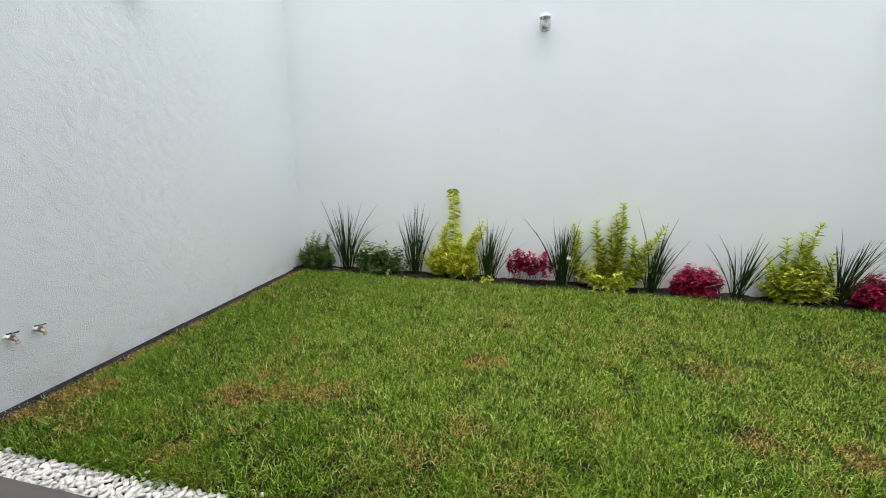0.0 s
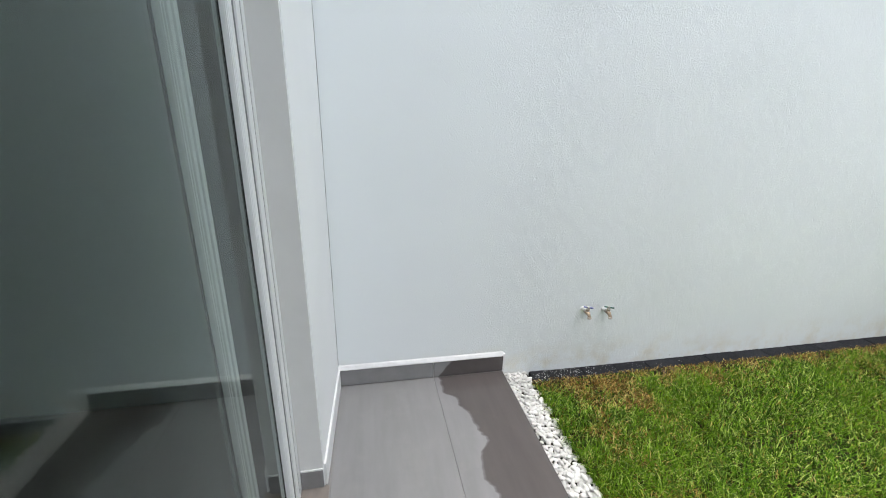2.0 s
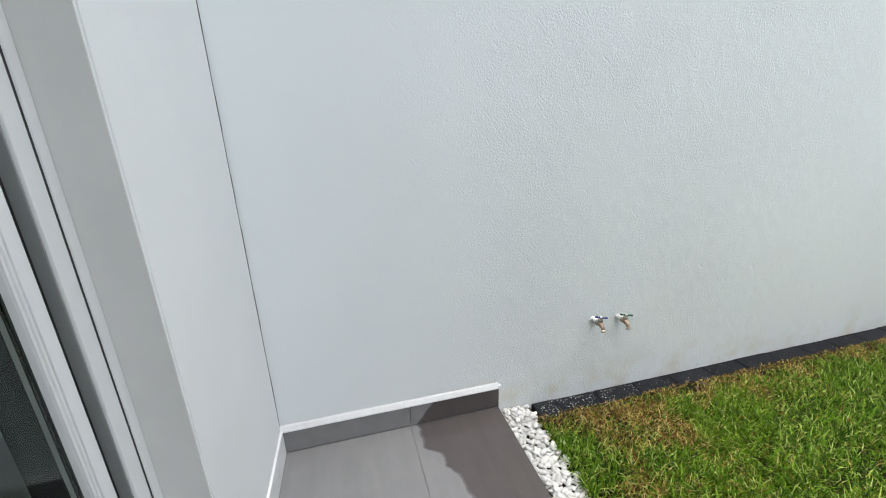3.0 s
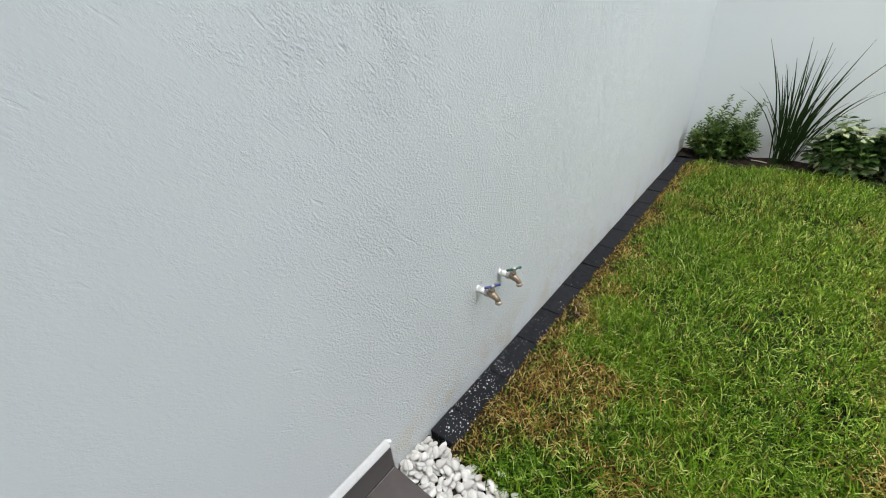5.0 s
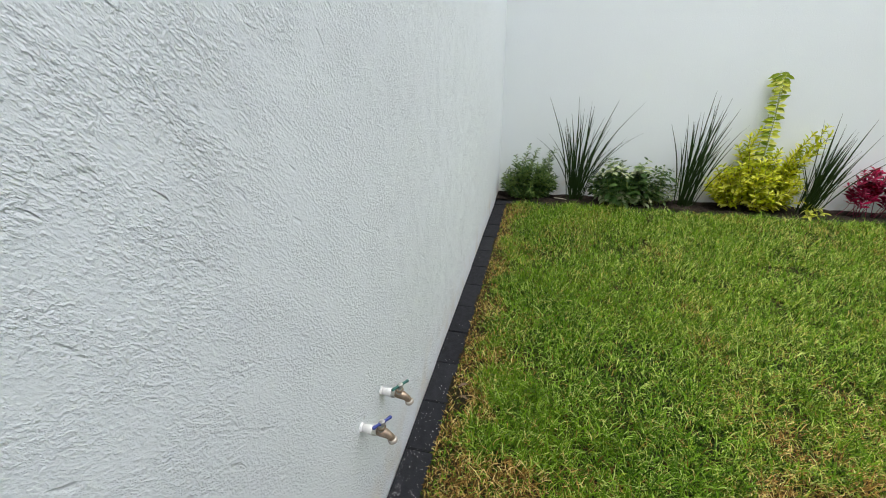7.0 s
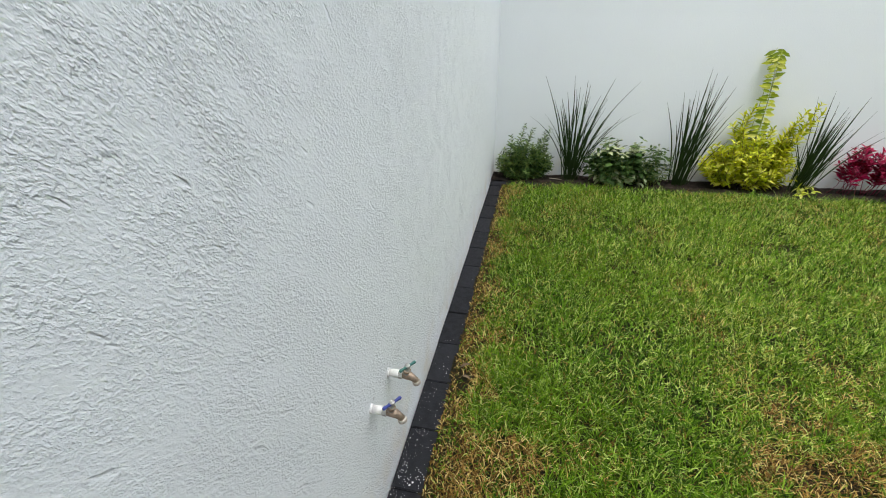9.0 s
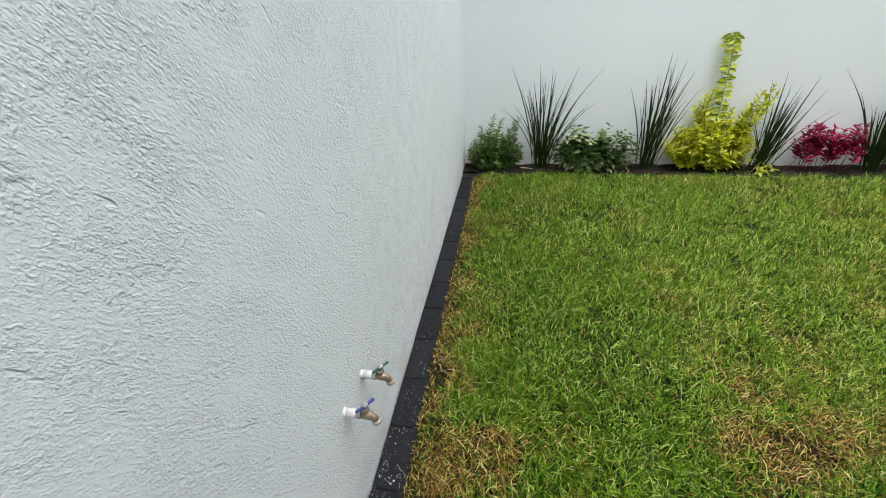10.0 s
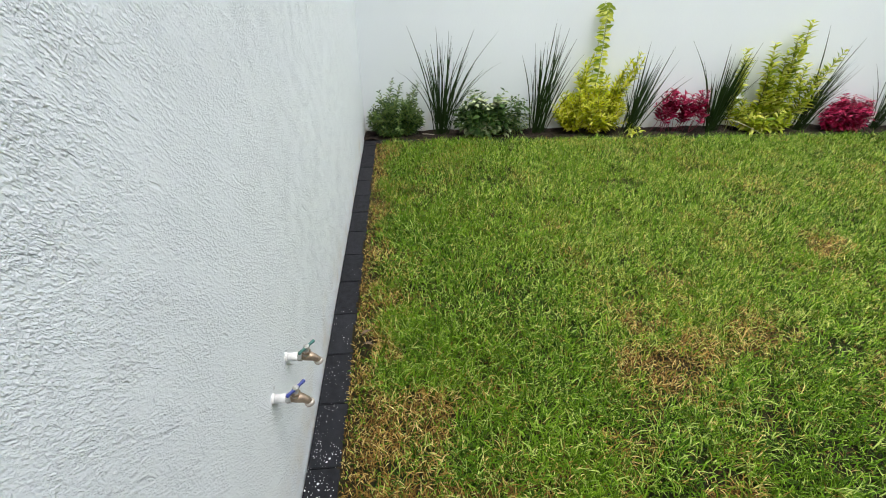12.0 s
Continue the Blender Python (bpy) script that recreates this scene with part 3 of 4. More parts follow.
# ---- wall lamps ----
def wall_lamp(m, label):
    """Local +x points away from the wall, the origin is on the wall."""
    d = thing("wall_lamp", (0, 0, 0), label, "wall lamp", "garden wall lamps")
    part("backplate", tube(bmesh.new(), [(0.0, 0, 0), (0.012, 0, 0), (0.018, 0, 0)], [0.052, 0.052, 0.040], 24), M_LAMP, d)
    part("arm", tube(bmesh.new(), [(0.012, 0, 0.0), (0.05, 0, 0.012), (0.085, 0, 0.035), (0.105, 0, 0.040)], [0.014, 0.012, 0.012, 0.014], 12), M_LAMP, d, "", True)
    part("cap", tube(bmesh.new(), [(0.115, 0, 0.060), (0.115, 0, 0.056), (0.115, 0, 0.036), (0.115, 0, 0.028), (0.115, 0, 0.020)], [0.012, 0.040, 0.055, 0.061, 0.058], 24), M_LAMP, d, "", True)
    bm = bmesh.new()
    r_out = [(0.050, 0.020), (0.054, 0.0), (0.054, -0.075), (0.046, -0.098), (0.020, -0.104)]
    rings = []
    for rr, zz in r_out + [(0.018, -0.101), (0.043, -0.095), (0.0505, -0.074), (0.0505, 0.0), (0.047, 0.020)]:
        rings.append([bm.verts.new((0.115 + rr * math.cos(q), rr * math.sin(q), zz)) for q in (2 * math.pi * s / 24 for s in range(24))])
    for a, b in zip(rings, rings[1:] + rings[:1]):
        for s in range(24):
            bm.faces.new((a[s], a[(s + 1) % 24], b[(s + 1) % 24], b[s]))
    bmesh.ops.recalc_face_normals(bm, faces=bm.faces)
    jar = part("jar", bm, M_CLEAR, d, "clear glass jar shade", True)
    jar.visible_shadow = False
    part("bulb", tube(bmesh.new(), [(0.115, 0, 0.018), (0.115, 0, -0.012), (0.115, 0, -0.030), (0.115, 0, -0.055), (0.115, 0, -0.068), (0.115, 0, -0.072)], [0.014, 0.014, 0.025, 0.028, 0.018, 0.004], 14), M_BULB, d, "unlit white bulb", True)
    d.matrix_basis = m
    return d


wall_lamp(pose(0, -2.05, 2.76), "greyish white wall lamp with clear glass jar, unlit")
wall_lamp(pose(3.10, 0, 2.84, 0, 0, -90), "greyish white wall lamp with clear glass jar, unlit, above the plants")
wall_lamp(pose(6.25, 0, 2.84, 0, 0, -90), "greyish white wall lamp with clear glass jar, unlit, above the plants")


# ---- plants ----
def ribbon(points, widths, side, fold=0.25):
    """A folded leaf along points: verts and triangles."""
    v, f = [], []
    for p, w in zip(points, widths):
        p = Vector(p)
        n = Vector((-side.y, side.x, 0))
        v += [p - side * w / 2 + n * w * fold, p, p + side * w / 2 + n * w * fold]
    for i in range(len(points) - 1):
        a = 3 * i
        f += [(a, a + 1, a + 4), (a, a + 4, a + 3), (a + 1, a + 2, a + 5), (a + 1, a + 5, a + 4)]
    return np.array([tuple(q) for q in v]), np.array(f)


def strap_plant(x, y, n, height, spread, lean=0.0, strays=(), seed=1, label="clump of dark green upright strap leaves against the wall", thin=1.0):
    """strays: (tip x, tip z, droop) of single long leaves outside the fan."""
    rnd = random.Random(seed)
    d = thing("strap_leaf_plant", (x, y, -0.02), label, "plant", "strap-leaf clumps along the wall")
    specs = []
    for i in range(n):
        u = rnd.gauss(0, 0.52)
        h = height * rnd.uniform(0.60, 1.12) * (1 - 0.20 * min(abs(u), 1.3))
        tip = (lean * h / height + spread * u, rnd.uniform(-0.20, 0.035), h)
        specs.append((tip, max(0.0, rnd.gauss(0.0, 0.03)), rnd.uniform(0.0058, 0.0098) * thin))
    for tx, tz, droop in strays:
        specs.append(((tx - x, -0.03, tz + droop + 0.05), droop, 0.0085))
    for tip, droop, w in specs:
        u = tip[0] / max(spread, 0.05)
        b = Vector((rnd.gauss(0, 0.024) + 0.03 * u, rnd.gauss(0, 0.020), -0.01))
        t3 = Vector(tip)
        t3.y = min(t3.y, -0.015 - y)
        arch = rnd.uniform(0.05, 0.17)
        pts, ws = [], []
        for k in range(8):
            s = k / 7
            p = b.lerp(t3, s)
            p.z += (t3.z - b.z) * 0.03 * math.sin(math.pi * s) - droop * s ** 4
            p.x -= (t3.x - b.x) * arch * math.sin(math.pi * s)
            pts.append(p)
            ws.append(w * (0.85 + 0.4 * math.sin(math.pi * min(s * 1.2, 1))) * (1.0 if s < 0.75 else (1.06 - s) / 0.31))
        ang = rnd.uniform(-0.8, 0.8)
        v, f = ribbon(pts, ws, Vector((math.cos(ang), math.sin(ang), 0)))
        tri_mesh("blade", v, f, M_STRAP, d)
    return d


def leaf_mesh(name, leaves, material, parent):
    """Many folded, pointed leaves in one mesh. leaves: place, direction, up, length, width."""
    V, F = [], []
    # along, across, lift
    shape = ((0, 0, 0), (0.22, -0.36, 0.06), (0.25, 0, -0.02), (0.22, 0.36, 0.06), (0.58, -0.46, 0.05), (0.6, 0, -0.03), (0.58, 0.46, 0.05), (1.0, 0, -0.10))
    tri = ((0, 2, 1), (0, 3, 2), (1, 2, 5), (1, 5, 4), (2, 3, 6), (2, 6, 5), (4, 5, 7), (5, 6, 7))
    for p, dr, up, ln, wd in leaves:
        dr = dr.normalized()
        sd = dr.cross(up)
        if sd.length < 1e-3:
            sd = Vector((1, 0, 0))
        sd.normalize()
        nn = sd.cross(dr)
        o = len(V)
        for a, c, h in shape:
            V.append(tuple(p + dr * (a * ln) + sd * (c * wd) + nn * (h * ln)))
        F += [(o + i, o + j, o + k) for i, j, k in tri]
    return tri_mesh(name, np.array(V), np.array(F), material, parent)


def stem_points(base, tip, rnd, bow=0.05, n=7):
    b, t = Vector(base), Vector(tip)
    off = Vector((rnd.uniform(-1, 1), rnd.uniform(-1, 0.3), 0)) * bow
    out = []
    for k in range(n):
        s = k / (n - 1)
        p = b.lerp(t, s) + off * math.sin(math.pi * s)
        out.append(p)
    return out


def along(pts, s):
    f = max(0.0, min(0.9999, s)) * (len(pts) - 1)
    i = int(f)
    return pts[i].lerp(pts[i + 1], f - i), (pts[i + 1] - pts[i]).normalized()


def shrub(x, y, stems, material, stem_material, rnd_seed, label, category="shrub", group="", leaf=(0.05, 0.022), gap=0.016, bare=0.2, name="shrub", thick=0.004, limit=0.015, tilt=0.9, root=0.34, rise=(0.05, 0.55), flat=False):
    """stems: (tip x, tip y, tip z, leaf size factor) in metres from the plant's foot; leaves stand in pairs along each one."""
    rnd = random.Random(rnd_seed)
    d = thing(name, (x, y, -0.02), label, category, group)
    for tx, ty, tz, size in stems:
        base = (root * tx + rnd.gauss(0, 0.02), min(0.3 * ty + rnd.gauss(0, 0.015), 0.08), -0.012)
        pts = stem_points(base, (tx, ty, tz), rnd)
        bm = tube(bmesh.new(), pts, [thick * (1 - 0.6 * k / 6) for k in range(7)], 5)
        st = part("stem", bm, stem_material, d, "", True)
        ln = sum((b - a).length for a, b in zip(pts, pts[1:]))
        n = max(3, int(ln * (1 - bare) / gap))
        leaves = []
        turn = rnd.uniform(0, 6.28)
        for i in range(n):
            s = bare + (1 - bare) * (i + rnd.uniform(0, 0.5)) / n
            p, ax = along(pts, s)
            turn = 1.57 + rnd.uniform(-0.25, 0.25) if flat else turn + 1.57 + rnd.uniform(-0.35, 0.35)
            ref = ax.cross(Vector((1, 0.2, 0.1))).normalized()
            oth = ax.cross(ref)
            for h in (0, math.pi):
                out = ref * math.cos(turn + h) + oth * math.sin(turn + h)
                dr = (out * tilt + ax * rnd.uniform(*rise) + Vector((0, 0, rnd.uniform(-0.3, 0.12)))).normalized()
                k = size * rnd.uniform(0.7, 1.15) * (1.0 if s < 0.85 else 0.75)
                tip_y = p.y + dr.y * leaf[0] * k + y
                if tip_y > -limit:
                    dr.y -= 0.9
                    dr.normalize()
                leaves.append((p, dr, Vector((0, -1, 0.25)) if flat else ax * 0.8 + Vector((rnd.uniform(-0.4, 0.4), -0.35, 0.45)), leaf[0] * k, leaf[1] * k))
        leaf_mesh("leaves", leaves, material, st)
    return d


def dome_stems(n, rx, ry, h, seed, low=0.35, size=1.0):
    rnd = random.Random(seed)
    out = []
    for i in range(n):
        a = 2 * math.pi * (i + rnd.random()) / n
        r = rnd.random() ** 0.38
        z = h * (low + (1 - low) * math.sqrt(max(0.0, 1 - r * r * 0.97))) * rnd.uniform(0.75, 1.05)
        out.append((rx * r * math.cos(a), min(ry * r * math.sin(a), 0.06), z, size * rnd.uniform(0.85, 1.1)))
    return out


Y = -0.12
# small-leaved bush in the corner
shrub(0.30, Y - 0.01, dome_stems(80, 0.27, 0.16, 0.40, 5, 0.10) + [(-0.02, 0.0, 0.50, 1.0), (0.06, 0.02, 0.46, 1.0), (0.21, 0.0, 0.47, 1.0), (0.16, 0.02, 0.44, 1), (-0.14, 0.0, 0.40, 1)], M_GREEN, M_GREENSTEM, 11,
      "small rounded bush with dark green leaves in the wall corner", "bush", leaf=(0.052, 0.019), gap=0.014, rise=(0.3, 0.9), bare=0.12, name="bush", thick=0.003)
strap_plant(0.72, Y, 50, 0.80, 0.28, 0.03, ((0.42, 0.86, 0.0), (1.18, 0.82, 0.02), (1.26, 0.60, 0.10), (0.32, 0.52, 0.08), (0.98, 0.84, 0.0), (0.66, 0.86, 0.0), (1.12, 0.52, 0.12)), 21)
# low broad-leaved plant
shrub(1.13, Y - 0.03, dome_stems(62, 0.29, 0.16, 0.47, 8, 0.06), M_BROAD, M_GREENSTEM, 12, "low spreading plant with drooping pale-edged green leaves", "plant", leaf=(0.074, 0.043), gap=0.024, bare=0.25, name="broad_leaf_plant", thick=0.003, tilt=1.0)
shrub(1.44, Y - 0.01, dome_stems(18, 0.18, 0.10, 0.42, 9, 0.2), M_BROAD, M_GREENSTEM, 13, "thin sprawling green plant with sparse leaves", "plant", leaf=(0.052, 0.028), gap=0.03, bare=0.2, name="sprawling_plant", thick=0.002)
strap_plant(1.65, Y, 46, 0.86, 0.20, 0.06, ((1.41, 0.66, 0.0), (1.68, 0.92, 0.0), (1.88, 0.78, 0.0), (1.98, 0.66, 0.10), (1.80, 0.86, 0.0), (1.52, 0.74, 0.0)), 22)
# golden shrub with one tall shoot
shrub(2.16, Y, dome_stems(84, 0.39, 0.17, 0.50, 31, 0.10) + [(-0.08, 0.02, 0.68, 1.1), (-0.13, 0.03, 0.62, 1.1), (0.30, 0.02, 0.66, 1.1), (0.40, 0.0, 0.66, 1.0), (-0.20, 0.02, 0.54, 1.1), (-0.12, 0.0, 0.52, 1.1), (0.04, -0.02, 0.50, 1.1), (0.10, 0.0, 0.52, 1.1), (0.22, 0.0, 0.52, 1), (0.32, -0.02, 0.58, 1.0), (0.36, 0.0, 0.72, 1.0), (0.26, 0.0, 0.60, 1.0), (-0.38, -0.06, 0.27, 1), (-0.33, -0.03, 0.36, 1)], M_YELLOW, M_STEM, 14,
      "golden-leaved shrub, dense and low with side shoots", "shrub", "golden shrubs", leaf=(0.068, 0.024), gap=0.0165, bare=0.2, rise=(0.4, 1.1))
shrub(2.16, -0.075, [(-0.025, 0.03, 1.06, 1.0)], M_LIME, M_GREENSTEM, 15, "tall leafy lime-green shoot leaning on the wall", "shrub", "golden shrubs", leaf=(0.086, 0.029), gap=0.021, bare=0.36, rise=(-0.25, 0.35), flat=True, thick=0.0026)
shrub(2.135, -0.05, [(-0.020, 0.006, 1.10, 1.1), (0.016, -0.004, 1.08, 1.1), (-0.002, -0.02, 1.06, 1.0)], M_LIME, M_GREENSTEM, 35, "drooping leaf tuft at the shoot's top", "shrub", "golden shrubs", leaf=(0.090, 0.034), gap=0.020, bare=0.90, rise=(-0.5, 0.1), flat=True)
strap_plant(2.60, Y, 50, 0.68, 0.20, 0.07, ((2.80, 0.72, 0.0), (2.46, 0.72, 0.0), (3.06, 0.46, 0.03), (2.56, 0.76, 0.0), (2.88, 0.62, 0.0)), 23)
shrub(2.60, -0.2, dome_stems(4, 0.07, 0.04, 0.10, 33, 0.5), M_LIME, M_GREENSTEM, 16, "little tuft of lime-green leaves at the bed's edge", "plant", leaf=(0.06, 0.028), gap=0.02, bare=0.3, name="leaf_tuft")
# magenta plants
shrub(3.05, Y, [(rx, ry, h, 1.0) for rx, ry, h in ((-0.24, 0.0, 0.26), (-0.17, 0.02, 0.37), (-0.13, -0.04, 0.40), (-0.09, 0.03, 0.39), (-0.05, -0.05, 0.31), (-0.02, 0.0, 0.33), (0.03, -0.03, 0.24), (0.07, 0.02, 0.30), (0.11, -0.04, 0.30), (0.15, 0.0, 0.33), (0.20, 0.02, 0.38), (0.22, -0.04, 0.40), (0.25, 0.0, 0.28), (-0.14, -0.06, 0.22), (0.0, -0.06, 0.20), (0.17, -0.07, 0.22), (-0.06, 0.03, 0.27), (0.12, 0.03, 0.22), (0.03, 0.0, 0.37), (0.075, -0.03, 0.36), (-0.05, 0.01, 0.37), (0.0, -0.03, 0.33), (-0.20, -0.02, 0.32))], M_PINK, M_PINKSTEM, 17,
      "sparse magenta-leaved plant on thin upright stems", "plant", "magenta plants", root=0.85, leaf=(0.064, 0.028), gap=0.013, bare=0.44, name="magenta_plant", thick=0.0028, tilt=0.85, rise=(0.3, 1.2))
strap_plant(3.47, Y, 64, 0.72, 0.21, -0.02, ((2.95, 0.77, 0.0), (3.12, 0.60, 0.0), (3.32, 0.74, 0.0), (3.85, 0.58, 0.0), (3.22, 0.52, 0.04), (3.62, 0.76, 0.0)), 24)
# second golden shrub, loose and tall
shrub(4.01, Y, dome_stems(26, 0.31, 0.15, 0.34, 41, 0.12) + [(0.05, 0.03, 0.98, 1.1), (-0.02, 0.02, 0.86, 1.0), (-0.05, 0.03, 0.72, 1.0), (0.01, -0.02, 0.62, 1.0), (-0.22, 0.02, 0.80, 1), (-0.20, 0.0, 0.62, 1), (0.20, 0.02, 0.62, 1), (0.30, 0.0, 0.50, 1), (0.50, 0.0, 0.74, 1), (0.34, -0.02, 0.58, 1), (0.12, 0.0, 0.55, 1), (-0.12, 0.0, 0.5, 1), (0.42, -0.05, 0.36, 1)], M_LIME, M_STEM, 18,
      "loose lime-yellow shrub with long leafy shoots", "shrub", "golden shrubs", leaf=(0.090, 0.036), gap=0.0175, bare=0.15, rise=(0.3, 0.9))
shrub(3.66, Y + 0.01, [(-0.10, 0.04, 0.74, 1.0), (-0.04, 0.03, 0.66, 1.0), (-0.06, 0.0, 0.52, 1), (0.05, -0.02, 0.32, 1), (0.12, -0.04, 0.26, 1)], M_LIME, M_STEM, 19, "upright lime-green shoots among strap leaves", "shrub", "golden shrubs", leaf=(0.078, 0.030), gap=0.015, bare=0.2, rise=(0.3, 0.9))
strap_plant(4.42, Y, 52, 0.66, 0.20, 0.10, ((4.13, 0.50, 0.0), (4.20, 0.90, 0.0), (4.62, 0.80, 0.0), (4.76, 0.56, 0.0), (4.52, 0.74, 0.0)), 25)
shrub(4.88, Y - 0.01, dome_stems(120, 0.29, 0.16, 0.36, 51, 0.12), M_PINK, M_PINKSTEM, 20, "dense rounded magenta-leaved plant", "plant", "magenta plants", leaf=(0.056, 0.027), gap=0.016, bare=0.25, name="magenta_plant", thick=0.0028, tilt=0.95)
strap_plant(5.31, Y, 44, 0.64, 0.26, 0.07, ((4.88, 0.58, 0.0), (5.02, 0.64, 0.0), (5.75, 0.60, 0.06), (5.24, 0.56, 0.0), (5.42, 0.68, 0.0)), 26)
shrub(5.83, Y - 0.01, dome_stems(56, 0.34, 0.15, 0.50, 61, 0.12) + [(0.12, 0.02, 0.84, 1.1), (0.02, 0.02, 0.62, 1), (-0.16, 0.02, 0.68, 1), (-0.04, 0.0, 0.74, 1), (0.26, 0.0, 0.55, 1), (-0.30, 0.0, 0.46, 1)], M_LIME, M_STEM, 27,
      "full lime-yellow shrub with upright shoots", "shrub", "golden shrubs", leaf=(0.082, 0.031), gap=0.0155, bare=0.12, rise=(0.3, 0.9))
strap_plant(6.22, Y, 66, 0.70, 0.30, 0.08, ((6.60, 0.58, 0.0), (6.10, 0.78, 0.0), (6.45, 0.70, 0.0), (6.66, 0.44, 0.08)), 28)
shrub(6.58, Y - 0.01, dome_stems(120, 0.30, 0.16, 0.38, 71, 0.12), M_PINK, M_PINKSTEM, 29, "dense rounded magenta-leaved plant", "plant", "magenta plants", leaf=(0.056, 0.027), gap=0.016, bare=0.25, name="magenta_plant", thick=0.0028, tilt=0.95)


def twig(points, radius, label):
    d = part("dry_twig", tube(bmesh.new(), points, [radius, radius * 0.9, radius * 0.6], 6), M_BARK, None, "", True)
    return tagged(d, label, "twig")


M_BARK = plain("bleached_twig", (0.55, 0.48, 0.38), 0.8, var=0.2, scale=80)
twig([(0.54, -0.19, 0.004), (0.60, -0.205, 0.006), (0.65, -0.215, 0.003)], 0.004, "short bleached twig lying on the dark soil")
twig([(3.62, -0.20, 0.10), (3.76, -0.24, 0.055), (3.90, -0.27, -0.006)], 0.004, "pale dry stalk leaning over the bed's edge")
twig([(4.84, -0.22, 0.10), (4.94, -0.25, 0.11), (5.06, -0.27, 0.16)], 0.0035, "pale dry stalk caught in the magenta leaves")


def flower(at, size, label):
    d = thing("flower", at, label, "flower")
    part("flower_stalk", tube(bmesh.new(), [(0, 0, -0.33), (0.004, 0.0, -0.15), (0, 0, 0.0)], [0.0016, 0.0015, 0.0012], 5), M_GREENSTEM, d)
    for i in range(3):
        a = math.radians(90 + 120 * i)
        leaf_mesh("petal", [(Vector((0, 0, 0)), Vector((math.cos(a), -0.35, math.sin(a))), Vector((0, -1, 0)), size, size * 1.05)], M_PETAL, d)
    return d


M_PETAL = plain("white_petal", (0.78, 0.78, 0.74), 0.6, var=0.1, scale=60, bump=0)
flower((3.51, -0.26, 0.35), 0.030, "small white flower among the strap leaves")


def dry_leaf(at, turn, length, label):
    rows, cols = 9, 4
    v, f = [], []
    for i in range(rows):
        s_ = i / (rows - 1)
        w = length * 0.16 * math.sin(math.pi * (0.06 + 0.9 * s_))
        for j in range(cols):
            c = j / (cols - 1) - 0.5
            v.append((length * (s_ - 0.5), 2 * w * c, 0.006 + 0.35 * w * (2 * c) ** 2 + 0.012 * math.sin(2.4 * s_ + 0.5)))
    for i in range(rows - 1):
        for j in range(cols - 1):
            a = i * cols + j
            f += [(a, a + 1, a + cols + 1), (a, a + cols + 1, a + cols)]
    ob = tri_mesh("dry_leaf", np.array(v), np.array(f), M_DEAD)
    ob.matrix_basis = pose(*at, 0, 0, turn)
    return tagged(ob, label, "leaf")


M_DEAD = plain("dead_leaf", (0.15, 0.10, 0.06), 0.8, var=0.35, scale=50)
dry_leaf((0.165, -2.655, -0.020), 35, 0.050, "curled brown dead leaf beside the edging")
dry_leaf((0.178, -2.72, -0.022), -12, 0.042, "curled brown dead leaf beside the edging")


# ---- white pebbles beside the patio ----
gravel = tagged(block("gravel_strip", (0.0, RIGHT, PATIO_EDGE - 0.001, LAWN_EDGE + 0.02, -0.1, -0.052), M_SOIL), "strip of white marble pebbles between patio and lawn", "gravel", kind="structure")


def pebble_shape(seed):
    rnd = random.Random(seed)
    bm = bmesh.new()
    bmesh.ops.create_icosphere(bm, subdivisions=2, radius=1.0)
    sx, sy, sz = rnd.uniform(0.0145, 0.023), rnd.uniform(0.0090, 0.0130), rnd.uniform(0.006, 0.0092)
    for v in bm.verts:
        w = 1 + 0.20 * noise.noise(v.co * 1.1 + Vector((seed * 7.1, 0, 0)))
        v.co = Vector((v.co.x * sx * w * (1 + 0.25 * v.co.x * rnd.choice((0.6, 0.8))), v.co.y * sy * w, v.co.z * sz * w))
    me = bpy.data.meshes.new("pebble")
    bm.to_mesh(me)
    bm.free()
    me.materials.append(M_PEBBLE)
    me.shade_smooth()
    return me


SHAPES = [pebble_shape(s) for s in range(12)]
rnd = random.Random(77)
placed, spots = [], {}
for layer, (tries, z, apart) in enumerate(((12000, -0.044, 0.0165), (14000, -0.031, 0.0185), (4000, -0.019, 0.030))):
    cells = {}
    for _ in range(tries):
        x, y = rnd.uniform(0.012, RIGHT - 0.02), rnd.uniform(PATIO_EDGE + 0.012, LAWN_EDGE + rnd.uniform(-0.03, 0.012))
        if x < 0.115 and y > -3.585:
            continue
        ci, cj = int(x / 0.04), int((y + 5) / 0.04)
        if any((x - a) ** 2 + (y - b) ** 2 < apart ** 2 for i in (-1, 0, 1) for j in (-1, 0, 1) for a, b in cells.get((ci + i, cj + j), ())):
            continue
        cells.setdefault((ci, cj), []).append((x, y))
        placed.append((x, y, z + rnd.uniform(-0.004, 0.004), rnd.randrange(12), rnd.uniform(-28, 28), rnd.uniform(-28, 28), rnd.uniform(0, 360), rnd.uniform(0.75, 1.2)))
# a few strays on the grass
for x, y in ((0.30, -3.575), (1.05, -3.56), (1.32, -3.58), (1.95, -3.57)):
    placed.append((x, y, -0.012, rnd.randrange(12), 10, -15, rnd.uniform(0, 360), 1.0))
top = sorted((p for p in placed if p[2] > -0.036), key=lambda p: p[0])
single = set(id(p) for p in top[:300])
rest_v, rest_f, off = [], [], 0
base = []
for me in SHAPES:
    co = np.empty(len(me.vertices) * 3, np.float32)
    me.vertices.foreach_get("co", co)
    base.append((co.reshape(-1, 3), np.array([tuple(p.vertices) for p in me.polygons])))
